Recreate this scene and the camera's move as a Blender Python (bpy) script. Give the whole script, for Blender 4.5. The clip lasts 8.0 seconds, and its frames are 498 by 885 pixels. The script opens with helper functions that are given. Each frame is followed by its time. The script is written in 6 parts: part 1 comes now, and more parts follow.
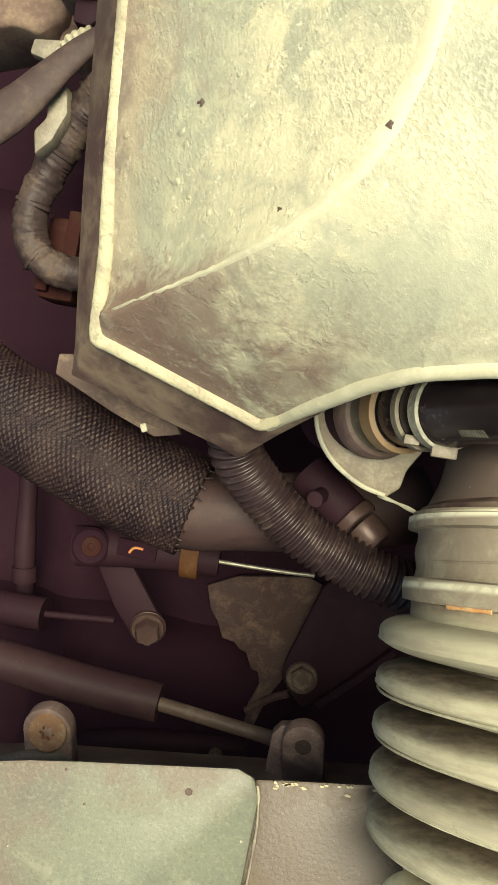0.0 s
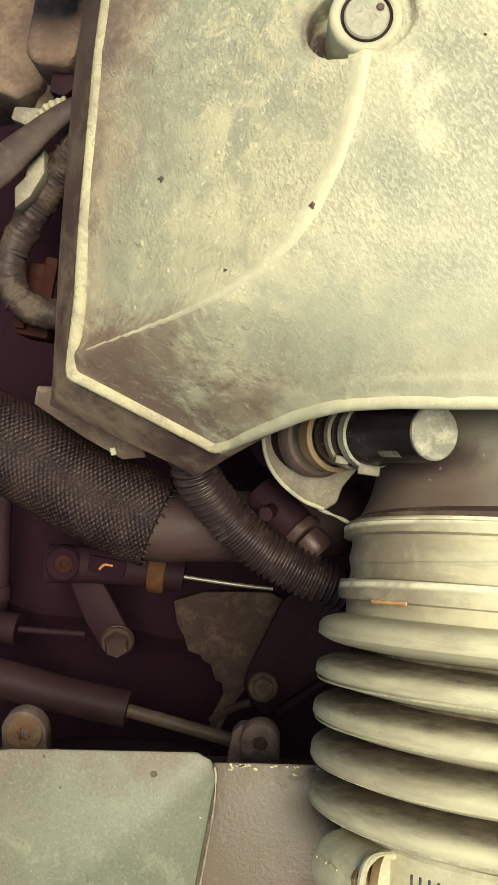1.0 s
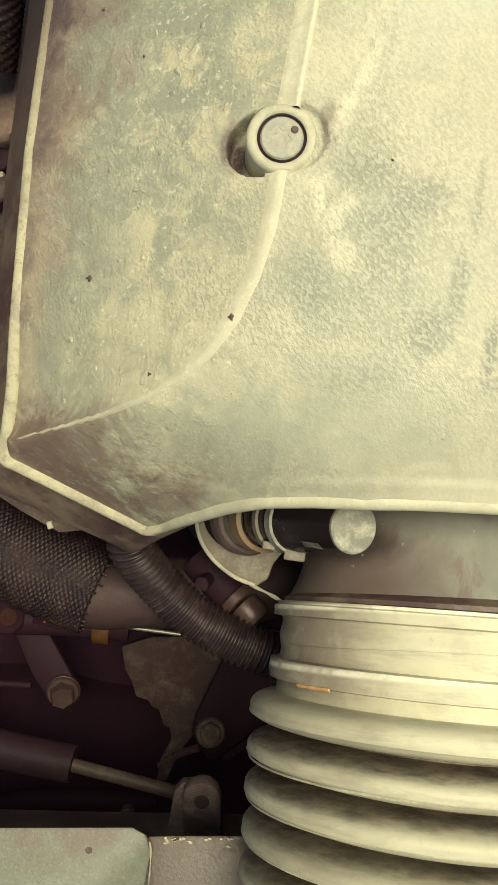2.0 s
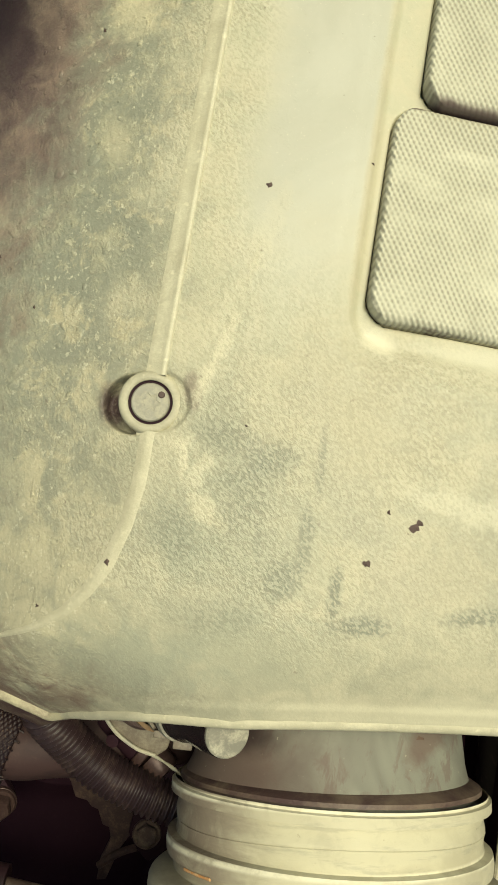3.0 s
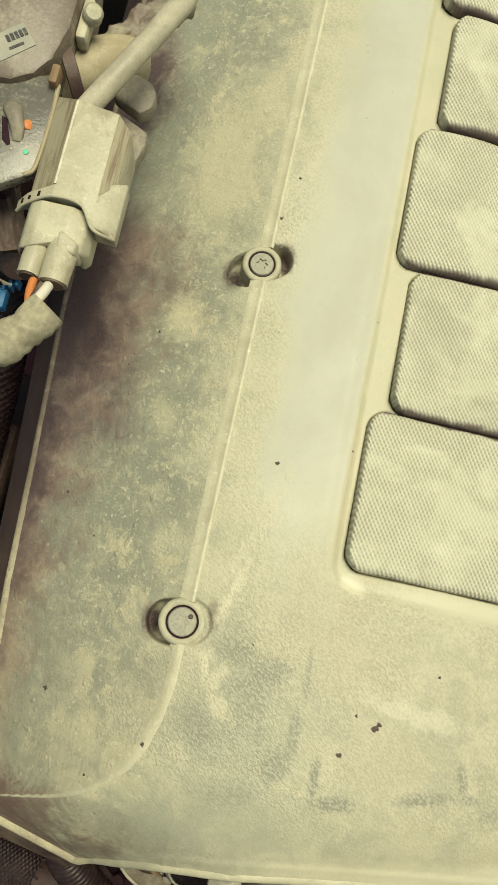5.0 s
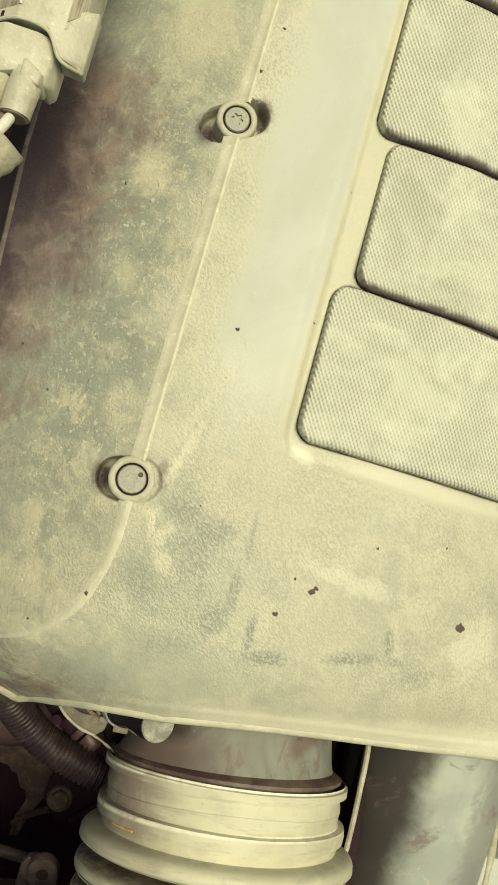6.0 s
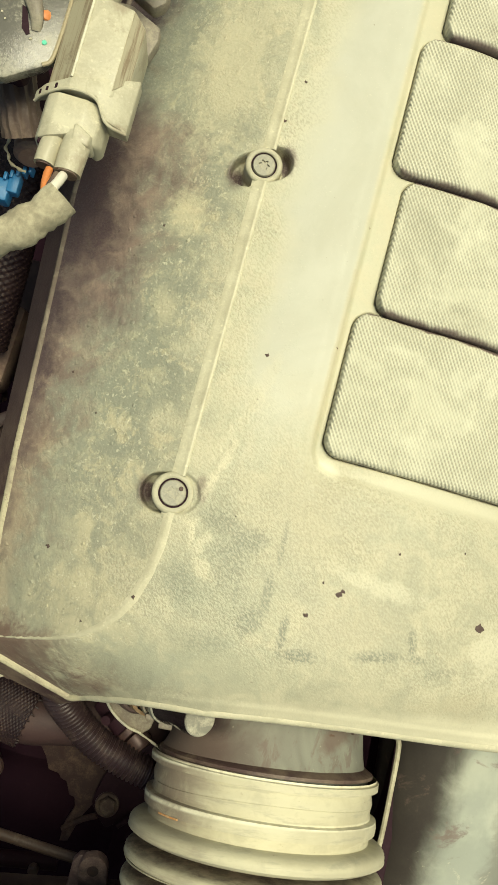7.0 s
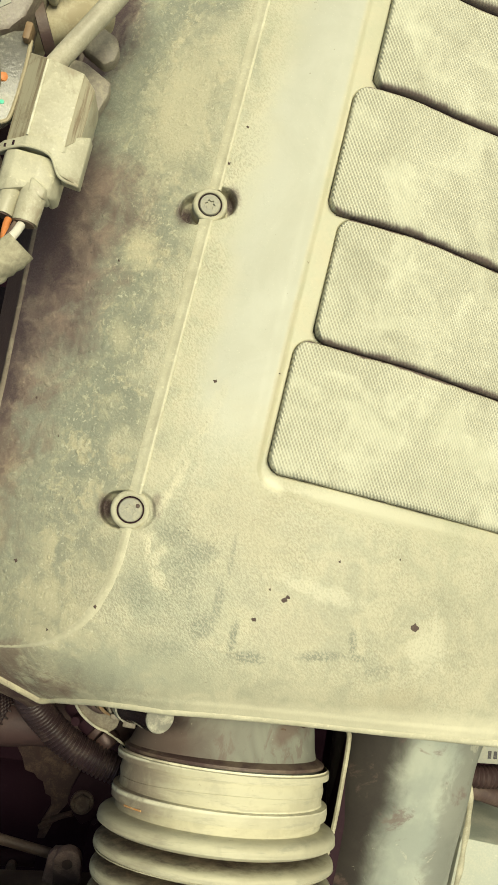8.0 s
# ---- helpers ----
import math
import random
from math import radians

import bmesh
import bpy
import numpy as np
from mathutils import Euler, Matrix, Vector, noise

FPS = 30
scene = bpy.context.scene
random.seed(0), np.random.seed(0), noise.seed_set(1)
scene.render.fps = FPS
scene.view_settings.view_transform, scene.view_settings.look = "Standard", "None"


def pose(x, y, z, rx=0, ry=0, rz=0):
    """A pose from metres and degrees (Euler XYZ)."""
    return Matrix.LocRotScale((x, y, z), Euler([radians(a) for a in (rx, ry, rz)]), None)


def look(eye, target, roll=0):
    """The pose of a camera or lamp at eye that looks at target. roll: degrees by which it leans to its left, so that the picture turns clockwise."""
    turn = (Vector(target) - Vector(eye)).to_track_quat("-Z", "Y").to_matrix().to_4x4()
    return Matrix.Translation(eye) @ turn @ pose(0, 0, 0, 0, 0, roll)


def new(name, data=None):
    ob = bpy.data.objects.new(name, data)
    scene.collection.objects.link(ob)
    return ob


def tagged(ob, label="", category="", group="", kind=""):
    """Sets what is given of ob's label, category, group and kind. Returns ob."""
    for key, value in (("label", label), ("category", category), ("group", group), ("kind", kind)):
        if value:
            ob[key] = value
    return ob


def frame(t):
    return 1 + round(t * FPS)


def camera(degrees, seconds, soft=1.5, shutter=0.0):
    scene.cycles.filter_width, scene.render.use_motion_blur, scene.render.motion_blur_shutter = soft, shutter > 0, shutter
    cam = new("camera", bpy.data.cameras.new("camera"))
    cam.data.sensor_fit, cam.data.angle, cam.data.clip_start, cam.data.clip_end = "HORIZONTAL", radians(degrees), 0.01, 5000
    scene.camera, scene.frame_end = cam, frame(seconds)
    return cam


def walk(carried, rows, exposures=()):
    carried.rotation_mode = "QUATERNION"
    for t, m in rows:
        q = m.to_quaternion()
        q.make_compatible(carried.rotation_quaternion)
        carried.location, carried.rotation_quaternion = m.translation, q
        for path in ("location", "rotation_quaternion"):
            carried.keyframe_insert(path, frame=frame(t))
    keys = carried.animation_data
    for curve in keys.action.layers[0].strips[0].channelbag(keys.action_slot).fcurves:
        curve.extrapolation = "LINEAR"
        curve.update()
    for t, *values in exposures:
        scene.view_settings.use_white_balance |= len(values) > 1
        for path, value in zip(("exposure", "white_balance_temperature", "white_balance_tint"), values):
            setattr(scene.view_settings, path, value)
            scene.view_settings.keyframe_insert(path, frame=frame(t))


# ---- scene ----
# Millimetres are used below for places and sizes; MM turns them into metres.
# The engine cover's front screw is the origin, x runs along the cover's front edge, y to its rear, z up.
MM = 0.001

cam = camera(34.0, 8.0, soft=1.4)
walk(cam, [
    (0.0, pose(-0.0060, -0.0838, 0.1273, -1.48, 4.63, 11.04)),
    (0.2, pose(-0.0035, -0.0844, 0.1307, -0.91, 4.33, 11.33)),
    (0.5, pose(0.0025, -0.0849, 0.1413, -0.32, 3.79, 11.13)),
    (0.8, pose(0.0012, -0.0850, 0.1509, 0.14, 2.93, 10.86)),
    (1.0, pose(-0.0002, -0.0830, 0.1554, 0.25, 2.49, 10.71)),
    (1.2, pose(-0.0025, -0.0805, 0.1547, 0.86, 2.02, 10.69)),
    (2.3, pose(0.0102, -0.0547, 0.1690, 1.67, -0.64, 10.31)),
    (2.5, pose(0.0146, -0.0481, 0.1742, 2.57, -0.66, 10.27)),
    (2.8, pose(0.0179, -0.0356, 0.1745, 3.04, -1.97, 9.80)),
    (3.0, pose(0.0174, -0.0158, 0.1825, 2.98, -2.36, 9.50)),
    (3.2, pose(0.0196, -0.0050, 0.1844, 3.36, -2.58, 9.64)),
    (3.5, pose(0.0249, 0.0131, 0.1946, 3.42, -2.84, 9.33)),
    (3.8, pose(0.0214, 0.0136, 0.2071, 3.67, -3.48, 9.33)),
    (4.0, pose(0.0137, 0.0100, 0.2287, 5.74, -3.68, 9.74)),
    (4.2, pose(0.0109, 0.0083, 0.2417, 7.97, -4.41, 10.04)),
    (5.3, pose(-0.0034, 0.0111, 0.2533, 9.94, -4.48, 14.36)),
    (5.4, pose(-0.0023, 0.0112, 0.2543, 7.97, -5.64, 15.25)),
    (5.5, pose(-0.0020, 0.0128, 0.2507, 6.03, -6.58, 15.62)),
    (5.7, pose(-0.0013, 0.0103, 0.2501, 2.55, -7.67, 16.13)),
    (6.0, pose(0.0003, 0.0057, 0.2499, 1.33, -7.75, 16.00)),
    (6.2, pose(0.0005, 0.0067, 0.2532, 1.39, -7.78, 15.79)),
    (6.5, pose(0.0006, 0.0048, 0.2633, 2.10, -7.07, 15.59)),
    (6.8, pose(-0.0003, 0.0032, 0.2713, 2.50, -5.34, 15.32)),
    (7.0, pose(0.0006, 0.0031, 0.2737, 2.95, -5.02, 15.22)),
    (7.2, pose(0.0033, 0.0066, 0.2753, 3.15, -4.76, 14.95)),
    (7.5, pose(0.0030, 0.0101, 0.2796, 3.26, -4.56, 14.93)),
    (7.7, pose(0.0055, 0.0090, 0.2869, 3.00, -5.23, 14.74)),
    (8.0, pose(0.0064, 0.0113, 0.2990, 2.91, -6.54, 14.11)),
], exposures=[(0.0, 1.1, 7700, -4), (0.5, 0.9, 7700, -4), (1.0, 0.72, 7700, -3), (2.5, 0.36, 7700, -4), (3.5, 0.14, 7700, -6), (4.2, 0.13, 7700, -6), (5.3, 0.13, 7700, -6), (6.0, 0.2, 7700, -6), (6.5, 0.2, 7700, -6), (7.0, 0.34, 7700, -6), (8.0, 0.3, 7700, -6)])

# ---- light: open sky over the open bonnet, thin cloud ----
world = bpy.data.worlds.new("sky")
scene.world = world
world.use_nodes = True
wn = world.node_tree.nodes
sky = wn.new("ShaderNodeTexSky")
sky.sky_type = 'NISHITA'
sky.sun_disc = False
sky.sun_elevation = radians(76)
sky.sun_rotation = radians(43)
sky.air_density, sky.dust_density = 1.0, 3.0
world.node_tree.links.new(sky.outputs[0], wn["Background"].inputs[0])
wn["Background"].inputs[1].default_value = 0.075
sun = new("sun", bpy.data.lights.new("sun", 'SUN'))
sun.data.energy = 3.4
sun.data.angle = radians(30)
sun.data.color = (1.0, 0.95, 0.86)
sun.matrix_world = look((0.16, 0.17, 0.97), (0, 0, 0))


# ---- materials ----
class Nodes:
    """A small writer for node materials."""

    def __init__(self, name):
        self.m = bpy.data.materials.new(name)
        self.m.use_nodes = True
        self.t = self.m.node_tree
        self.b = self.t.nodes["Principled BSDF"]
        self.co = self.t.nodes.new("ShaderNodeTexCoord").outputs["Object"]

    def put(self, socket, value):
        if isinstance(value, bpy.types.NodeSocket):
            self.t.links.new(value, socket)
        else:
            socket.default_value = value

    def noise(self, scale, detail=4.0, rough=0.6, distort=0.0, vec=None):
        n = self.t.nodes.new("ShaderNodeTexNoise")
        self.put(n.inputs["Vector"], vec or self.co)
        for key, v in (("Scale", scale), ("Detail", detail), ("Roughness", rough), ("Distortion", distort)):
            n.inputs[key].default_value = v
        return n.outputs["Fac"]

    def voronoi(self, scale, feature='F1', vec=None):
        n = self.t.nodes.new("ShaderNodeTexVoronoi")
        n.feature = feature
        self.put(n.inputs["Vector"], vec or self.co)
        n.inputs["Scale"].default_value = scale
        return n.outputs["Distance"]

    def ramp(self, value, lo, hi, a=0.0, b=1.0):
        n = self.t.nodes.new("ShaderNodeMapRange")
        n.interpolation_type = 'SMOOTHSTEP'
        self.put(n.inputs["Value"], value)
        for key, v in (("From Min", lo), ("From Max", hi), ("To Min", a), ("To Max", b)):
            self.put(n.inputs[key], v)
        return n.outputs["Result"]

    def math(self, op, a, b=0.0):
        n = self.t.nodes.new("ShaderNodeMath")
        n.operation = op
        self.put(n.inputs[0], a)
        self.put(n.inputs[1], b)
        return n.outputs[0]

    def mix(self, fac, a, b):
        n = self.t.nodes.new("ShaderNodeMix")
        n.data_type = 'RGBA'
        self.put(n.inputs["Factor"], fac)
        for key, v in ((6, a), (7, b)):
            self.put(n.inputs[key], (*v, 1.0) if isinstance(v, tuple) else v)
        return n.outputs[2]

    def scaled(self, x, y, z, rz=0.0):
        n = self.t.nodes.new("ShaderNodeMapping")
        self.put(n.inputs["Vector"], self.co)
        n.inputs["Scale"].default_value = (x, y, z)
        n.inputs["Rotation"].default_value = (0, 0, rz)
        return n.outputs["Vector"]

    def turned(self, angle, along, across):
        """Coordinates of the plan turned by an angle, then scaled along and across it."""
        c, s = math.cos(angle), math.sin(angle)
        u = self.math('ADD', self.math('MULTIPLY', self.axis(0), c * along), self.math('MULTIPLY', self.axis(1), s * along))
        v = self.math('ADD', self.math('MULTIPLY', self.axis(0), -s * across), self.math('MULTIPLY', self.axis(1), c * across))
        return self.join_xyz(u, v, self.axis(2))

    def axis(self, k):
        n = self.t.nodes.new("ShaderNodeSeparateXYZ")
        self.put(n.inputs[0], self.co)
        return n.outputs[k]

    def join_xyz(self, x, y, z):
        n = self.t.nodes.new("ShaderNodeCombineXYZ")
        for k, v in enumerate((x, y, z)):
            self.put(n.inputs[k], v)
        return n.outputs[0]

    def near(self, x, y, rx, ry, turn=0.0, grit=150, ragged=1.9):
        """1 inside an ellipse of the plan, fading to 0 at its rim; millimetres."""
        px = self.math('SUBTRACT', self.axis(0), x * MM)
        py = self.math('SUBTRACT', self.axis(1), y * MM)
        c, s = math.cos(turn), math.sin(turn)
        u = self.math('ADD', self.math('MULTIPLY', px, c / (rx * MM)), self.math('MULTIPLY', py, s / (rx * MM)))
        v = self.math('ADD', self.math('MULTIPLY', px, -s / (ry * MM)), self.math('MULTIPLY', py, c / (ry * MM)))
        d = self.math('SQRT', self.math('ADD', self.math('MULTIPLY', u, u), self.math('MULTIPLY', v, v)))
        wob = self.math('ADD', d, self.math('MULTIPLY', self.math('SUBTRACT', self.noise(grit, 5, 0.7, 0.4), 0.5), ragged))
        return self.ramp(wob, 0.3, 1.0, 1.0, 0.0)

    def bump(self, height, strength, distance):
        n = self.t.nodes.new("ShaderNodeBump")
        n.inputs["Strength"].default_value = strength
        n.inputs["Distance"].default_value = distance
        self.put(n.inputs["Height"], height)
        return n.outputs["Normal"]

    def done(self, color, rough, normal=None, metal=0.0, spec=0.5):
        self.put(self.b.inputs["Base Color"], (*color, 1.0) if isinstance(color, tuple) else color)
        self.put(self.b.inputs["Roughness"], rough)
        self.put(self.b.inputs["Metallic"], metal)
        self.put(self.b.inputs["Specular IOR Level"], spec)
        if normal:
            self.put(self.b.inputs["Normal"], normal)
        return self.m


DUST = (0.52, 0.47, 0.33)


def dusty(name, base, dust=DUST, amount=0.5, patch=60, grain=900, rough=0.6, relief=0.0002, metal=0.0, stain=None, fleck=0.15, spec=0.4):
    """A surface under uneven road dust: base colour, dust patches, fine grain, a few dark or brown stains."""
    n = Nodes(name)
    big = n.noise(patch, 5, 0.62, 0.4)
    fine = n.noise(grain, 3, 0.7)
    lo = 0.66 - 0.45 * amount
    mask = n.ramp(n.math('ADD', big, n.math('MULTIPLY', n.math('SUBTRACT', fine, 0.5), 0.45)), lo - 0.05, lo + 0.31)
    color = n.mix(mask, base, dust)
    if stain:
        color = n.mix(n.ramp(n.noise(patch * 0.45, 6, 0.66, 0.8), 0.52, 0.68, 0.0, 0.8), color, stain)
    color = n.mix(n.ramp(n.noise(grain * 0.55, 2, 0.5), 0.62, 0.75, 0.0, fleck), color, tuple(min(1, c * 1.5) for c in dust))
    height = n.math('ADD', n.math('MULTIPLY', fine, 0.6), n.math('MULTIPLY', big, 0.8))
    r = n.ramp(mask, 0.0, 1.0, rough, min(1.0, rough + 0.25))
    return n.done(color, r, n.bump(height, 0.6, relief), metal, spec)


# dark rubbed marks on the cover: x, y, half length, half width, turn, strength
MARKS = [(39.5, -8, 1.5, 12, 0.06, 0.5), (38.6, -24, 2.6, 12, 0.1, 0.65), (35.0, -34, 5.5, 8, -0.3, 0.7), (28.5, -27, 1.2, 9, 0.1, 0.4), (46.8, -35, 2.4, 9, 0.0, 0.85), (54, -41, 9.5, 3.4, 0.15, 0.85),
         (80, -35, 12, 2.8, 0.2, 0.8), (91, -28, 2.4, 6.5, 0.3, 0.8), (94, -33, 5, 2, 0.0, 0.6), (18, -5, 10, 5, -0.1, 0.6), (29, -8, 9, 5, 0.1, 0.5), (24, -17, 7, 12, -0.2, 0.5), (10, -28, 7, 9, 0.3, 0.5), (22, -44, 12, 6, 0.1, 0.4), (104, -36, 9, 2.5, 0.3, 0.4)]


def cover_material():
    """Moulded grained plastic, once black, under years of dust: cream on the flats, grey-green and brown down the flank."""
    n = Nodes("dusty_moulded_plastic")
    x, y = n.axis(0), n.axis(1)
    big = n.noise(24, 6, 0.6, 0.5)
    mid = n.noise(85, 6, 0.68, 0.6)
    small = n.noise(210, 5, 0.7, 0.5)
    fine = n.noise(900, 3, 0.7)
    wobble = n.math('MULTIPLY', n.math('SUBTRACT', n.noise(38, 5, 0.62, 0.6), 0.5), 0.06)
    across = n.math('ADD', x, wobble)
    flank = n.ramp(across, -0.018, 0.006, 1.0, 0.0)
    cream, pale = (0.50, 0.465, 0.333), (0.56, 0.535, 0.405)
    top = n.mix(n.ramp(mid, 0.36, 0.64), (0.45, 0.435, 0.31), cream)
    top = n.mix(n.ramp(big, 0.48, 0.68, 0.0, 0.4), top, pale)
    top = n.mix(n.ramp(n.math('ADD', y, wobble), -0.02, 0.05, 0.85, 0.0), top, n.mix(n.ramp(mid, 0.35, 0.65), (0.345, 0.33, 0.24), (0.45, 0.42, 0.30)))
    top = n.mix(n.ramp(n.noise(30, 4, 0.55, 0.8, n.scaled(1.0, 1.6, 1.0, 0.4)), 0.50, 0.62, 0.0, 0.45), top, (0.49, 0.45, 0.322))
    # the crown beside the screw line is worn smoother; the sky's sheen is painted there as paler colour
    lane = n.math('ADD', x, n.math('MULTIPLY', wobble, 0.3))
    worn = n.math('MULTIPLY', n.ramp(lane, 0.005, 0.022), n.ramp(x, 0.0385, 0.0405, 1.0, 0.0))
    worn = n.math('MULTIPLY', worn, n.ramp(n.math('ADD', y, wobble), 0.005, 0.065))
    top = n.mix(n.math('MULTIPLY', worn, 0.85), top, n.mix(n.ramp(big, 0.4, 0.62), (0.425, 0.42, 0.345), (0.465, 0.462, 0.388)))
    # flank: grey-green plastic showing through clumps of yellow dust
    teal, clay = (0.235, 0.246, 0.192), (0.47, 0.425, 0.285)
    ahead = n.ramp(n.math('ADD', y, n.math('MULTIPLY', wobble, 1.4)), -0.06, 0.03)
    lo = n.math('MULTIPLY', n.math('ADD', ahead, 2.7), 0.138)
    side = n.mix(n.ramp(n.math('ADD', n.math('MULTIPLY', mid, 0.7), n.math('MULTIPLY', small, 0.3)), lo, n.math('ADD', lo, 0.13)), teal, clay)
    side = n.mix(n.math('MULTIPLY', n.math('SUBTRACT', 1.0, ahead), 0.72), side, n.mix(n.ramp(mid, 0.35, 0.65), (0.345, 0.33, 0.24), (0.50, 0.462, 0.325)))
    ragged = n.noise(150, 7, 0.66, 0.15)
    flakes = n.ramp(ragged, 0.47, 0.70)
    side = n.mix(n.math('MULTIPLY', flakes, 0.55), side, (0.53, 0.49, 0.33))
    side = n.mix(n.ramp(n.noise(520, 4, 0.7), 0.59, 0.65, 0.0, 0.6), side, (0.66, 0.63, 0.47))
    crumb = n.ramp(n.math('ADD', n.noise(240, 6, 0.72, 0.3), n.math('MULTIPLY', n.math('SUBTRACT', mid, 0.5), 0.35)), 0.575, 0.625)
    side = n.mix(n.math('MULTIPLY', crumb, 0.6), side, (0.56, 0.525, 0.375))
    side = n.mix(n.ramp(n.noise(460, 5, 0.72, 0.3, n.scaled(1.0, 0.8, 1.0, 1.1)), 0.60, 0.69, 0.0, 0.4), side, (0.17, 0.155, 0.118))
    color = n.mix(n.math('MULTIPLY', flank, 0.92), top, side)
    # grey-green band above the outer edge
    color = n.mix(n.math('MULTIPLY', n.math('MULTIPLY', n.ramp(across, -0.052, -0.044), n.ramp(across, -0.040, -0.026, 1.0, 0.0)), 0.6), color, (0.27, 0.285, 0.22))
    # brown film and painted soft shadow along the outer edge, wider towards the rear
    reach = n.math('SUBTRACT', across, n.math('SUBTRACT', n.ramp(y, 0.02, 0.095, 0.003, 0.016), n.ramp(y, 0.118, 0.15, 0.0, 0.02)))
    film_shade = n.ramp(n.math('ADD', reach, n.math('MULTIPLY', n.math('SUBTRACT', small, 0.5), 0.028)), -0.062, -0.034, 0.86, 0.0)
    film_shade = n.math('MULTIPLY', film_shade, n.ramp(y, -0.065, 0.01, 0.5, 1.0))
    color = n.mix(film_shade, color, n.mix(n.ramp(y, -0.03, 0.05), n.mix(mid, (0.15, 0.093, 0.074), (0.27, 0.19, 0.14)), n.mix(n.ramp(mid, 0.32, 0.68), (0.105, 0.063, 0.062), (0.25, 0.175, 0.142))))
    rim = n.math('MULTIPLY', n.ramp(n.math('ADD', across, n.math('MULTIPLY', n.math('SUBTRACT', small, 0.5), 0.012)), -0.064, -0.052, 0.85, 0.0), n.ramp(y, -0.04, 0.05, 0.55, 1.0))
    color = n.mix(rim, color, (0.062, 0.038, 0.043))
    clean = n.math('SUBTRACT', 1.0, n.math('MAXIMUM', film_shade, rim))
    # wiped, oily and caked places, and shade painted dark: tray edge, pockets, connector shadow
    grey, brown, cake = (0.265, 0.275, 0.205), (0.165, 0.102, 0.08), (0.58, 0.54, 0.39)
    caked = n.math('MULTIPLY', flakes, flank)
    for px, py, rx, ry, turn, k, c in (
            # the long (40.2, 60) spot paints the thin shading along the tray's edge
            (40.2, 60, 1.3, 60, 0.0, 0.5, (0.40, 0.36, 0.25)), (11.5, 3, 2.6, 6, 0.1, 0.8, cake), (9.5, -8, 3.4, 3.4, 0.0, 0.8, cake), (14, 16, 2.4, 9, -0.25, 0.7, cake), (17, 32, 2.2, 10, -0.2, 0.35, cake), (-3, -64, 36, 9, -0.1, 0.6, (0.25, 0.235, 0.175)), (-40, -70, 24, 14, 0.2, 0.8, (0.21, 0.15, 0.115)),
            (30, -50, 34, 12, 0.05, 0.4, (0.31, 0.318, 0.235)), (16, -8, 9, 22, 0.0, 0.6, (0.30, 0.305, 0.225)), (28, -10, 14, 5, 0.3, 0.55, (0.30, 0.30, 0.22)), (20, -40, 20, 20, 0.3, 0.38, (0.31, 0.31, 0.228)), (9, -24, 9, 14, 0.4, 0.5, grey),
            (100, -34, 6, 9, 0.4, 0.5, grey), (46, 6, 30, 24, 0.2, 0.55, (0.41, 0.375, 0.262)), (68, -28, 22, 12, 0.2, 0.45, (0.43, 0.39, 0.275)), (74, -12, 24, 4.5, -0.1, 0.55, (0.58, 0.55, 0.41)), (122, -24, 12, 17, 0.3, 0.5, (0.59, 0.56, 0.42)), (110, -46, 19, 4.5, 0.35, 0.7, (0.43, 0.395, 0.275)),
            # the (-57, 92) spot is the connector's soft shadow, painted dark
            (-20, 160, 20, 46, 0.0, 0.75, (0.53, 0.49, 0.345)), (-57, 92, 13, 40, 0.1, 0.6, (0.095, 0.058, 0.062)), (-36, -80, 24, 9, -0.28, 0.85, brown), (-46, -68, 13, 10, 0.2, 0.7, brown), (-12, -76, 14, 7, 0.5, 0.55, brown),
            (4, -58, 26, 10, 0.1, 0.45, (0.285, 0.305, 0.235)), (118, -46, 16, 8, 0.4, 0.5, (0.40, 0.36, 0.25)),
            (8.8, 4, 2.5, 5, 0.2, 0.6, (0.15, 0.11, 0.09)), (8.6, 125, 2.5, 5, 0.5, 0.7, (0.14, 0.10, 0.09)),
            (20, 44, 3.5, 16, -0.25, 0.25, cake), (12, 22, 2.5, 12, -0.3, 0.35, cake), (31, -26, 20, 24, 0.2, 0.36, (0.30, 0.312, 0.232)), (14, -30, 9, 12, 0.4, 0.45, (0.29, 0.302, 0.225)), (-22, 98, 9, 12, 0.4, 0.6, (0.60, 0.545, 0.37)), (-20, 62, 6, 10, 0.4, 0.5, (0.56, 0.51, 0.35)), (13.4, -14, 3.0, 8, -0.35, 0.6, cake), (15.5, -21, 4.0, 4.6, 0.3, 0.5, cake), (9.6, -12, 1.8, 5, 0.2, 0.8, cake), (11.5, 8, 2.4, 8, -0.3, 0.8, cake)):
        spot = n.near(px, py, rx, ry, turn, 420 if c == grey or c[0] in (0.25, 0.26) else 330 if c == cake else 150, 1.7 if c == cake else 1.9)
        if c == grey or c[0] in (0.25, 0.26):
            spot = n.math('MULTIPLY', spot, n.ramp(n.noise(1300, 3, 0.6), 0.35, 0.58, 0.35, 1.0))
        if c == cake:
            caked = n.math('MAXIMUM', caked, spot)
        color = n.mix(n.math('MULTIPLY', spot, k), color, c)
    corner = n.ramp(n.math('ADD', n.math('SUBTRACT', y, n.math('MULTIPLY', x, 0.12)), n.math('MULTIPLY', n.math('SUBTRACT', small, 0.5), 0.05)), -0.078, -0.060, 1.0, 0.0)
    corner = n.math('MULTIPLY', corner, n.ramp(x, -0.012, 0.006, 1.0, 0.0))
    color = n.mix(n.math('MULTIPLY', n.math('MULTIPLY', corner, n.ramp(n.noise(120, 6, 0.7, 0.6), 0.42, 0.58)), 0.8), color, n.mix(small, (0.15, 0.088, 0.072), (0.25, 0.175, 0.135)))
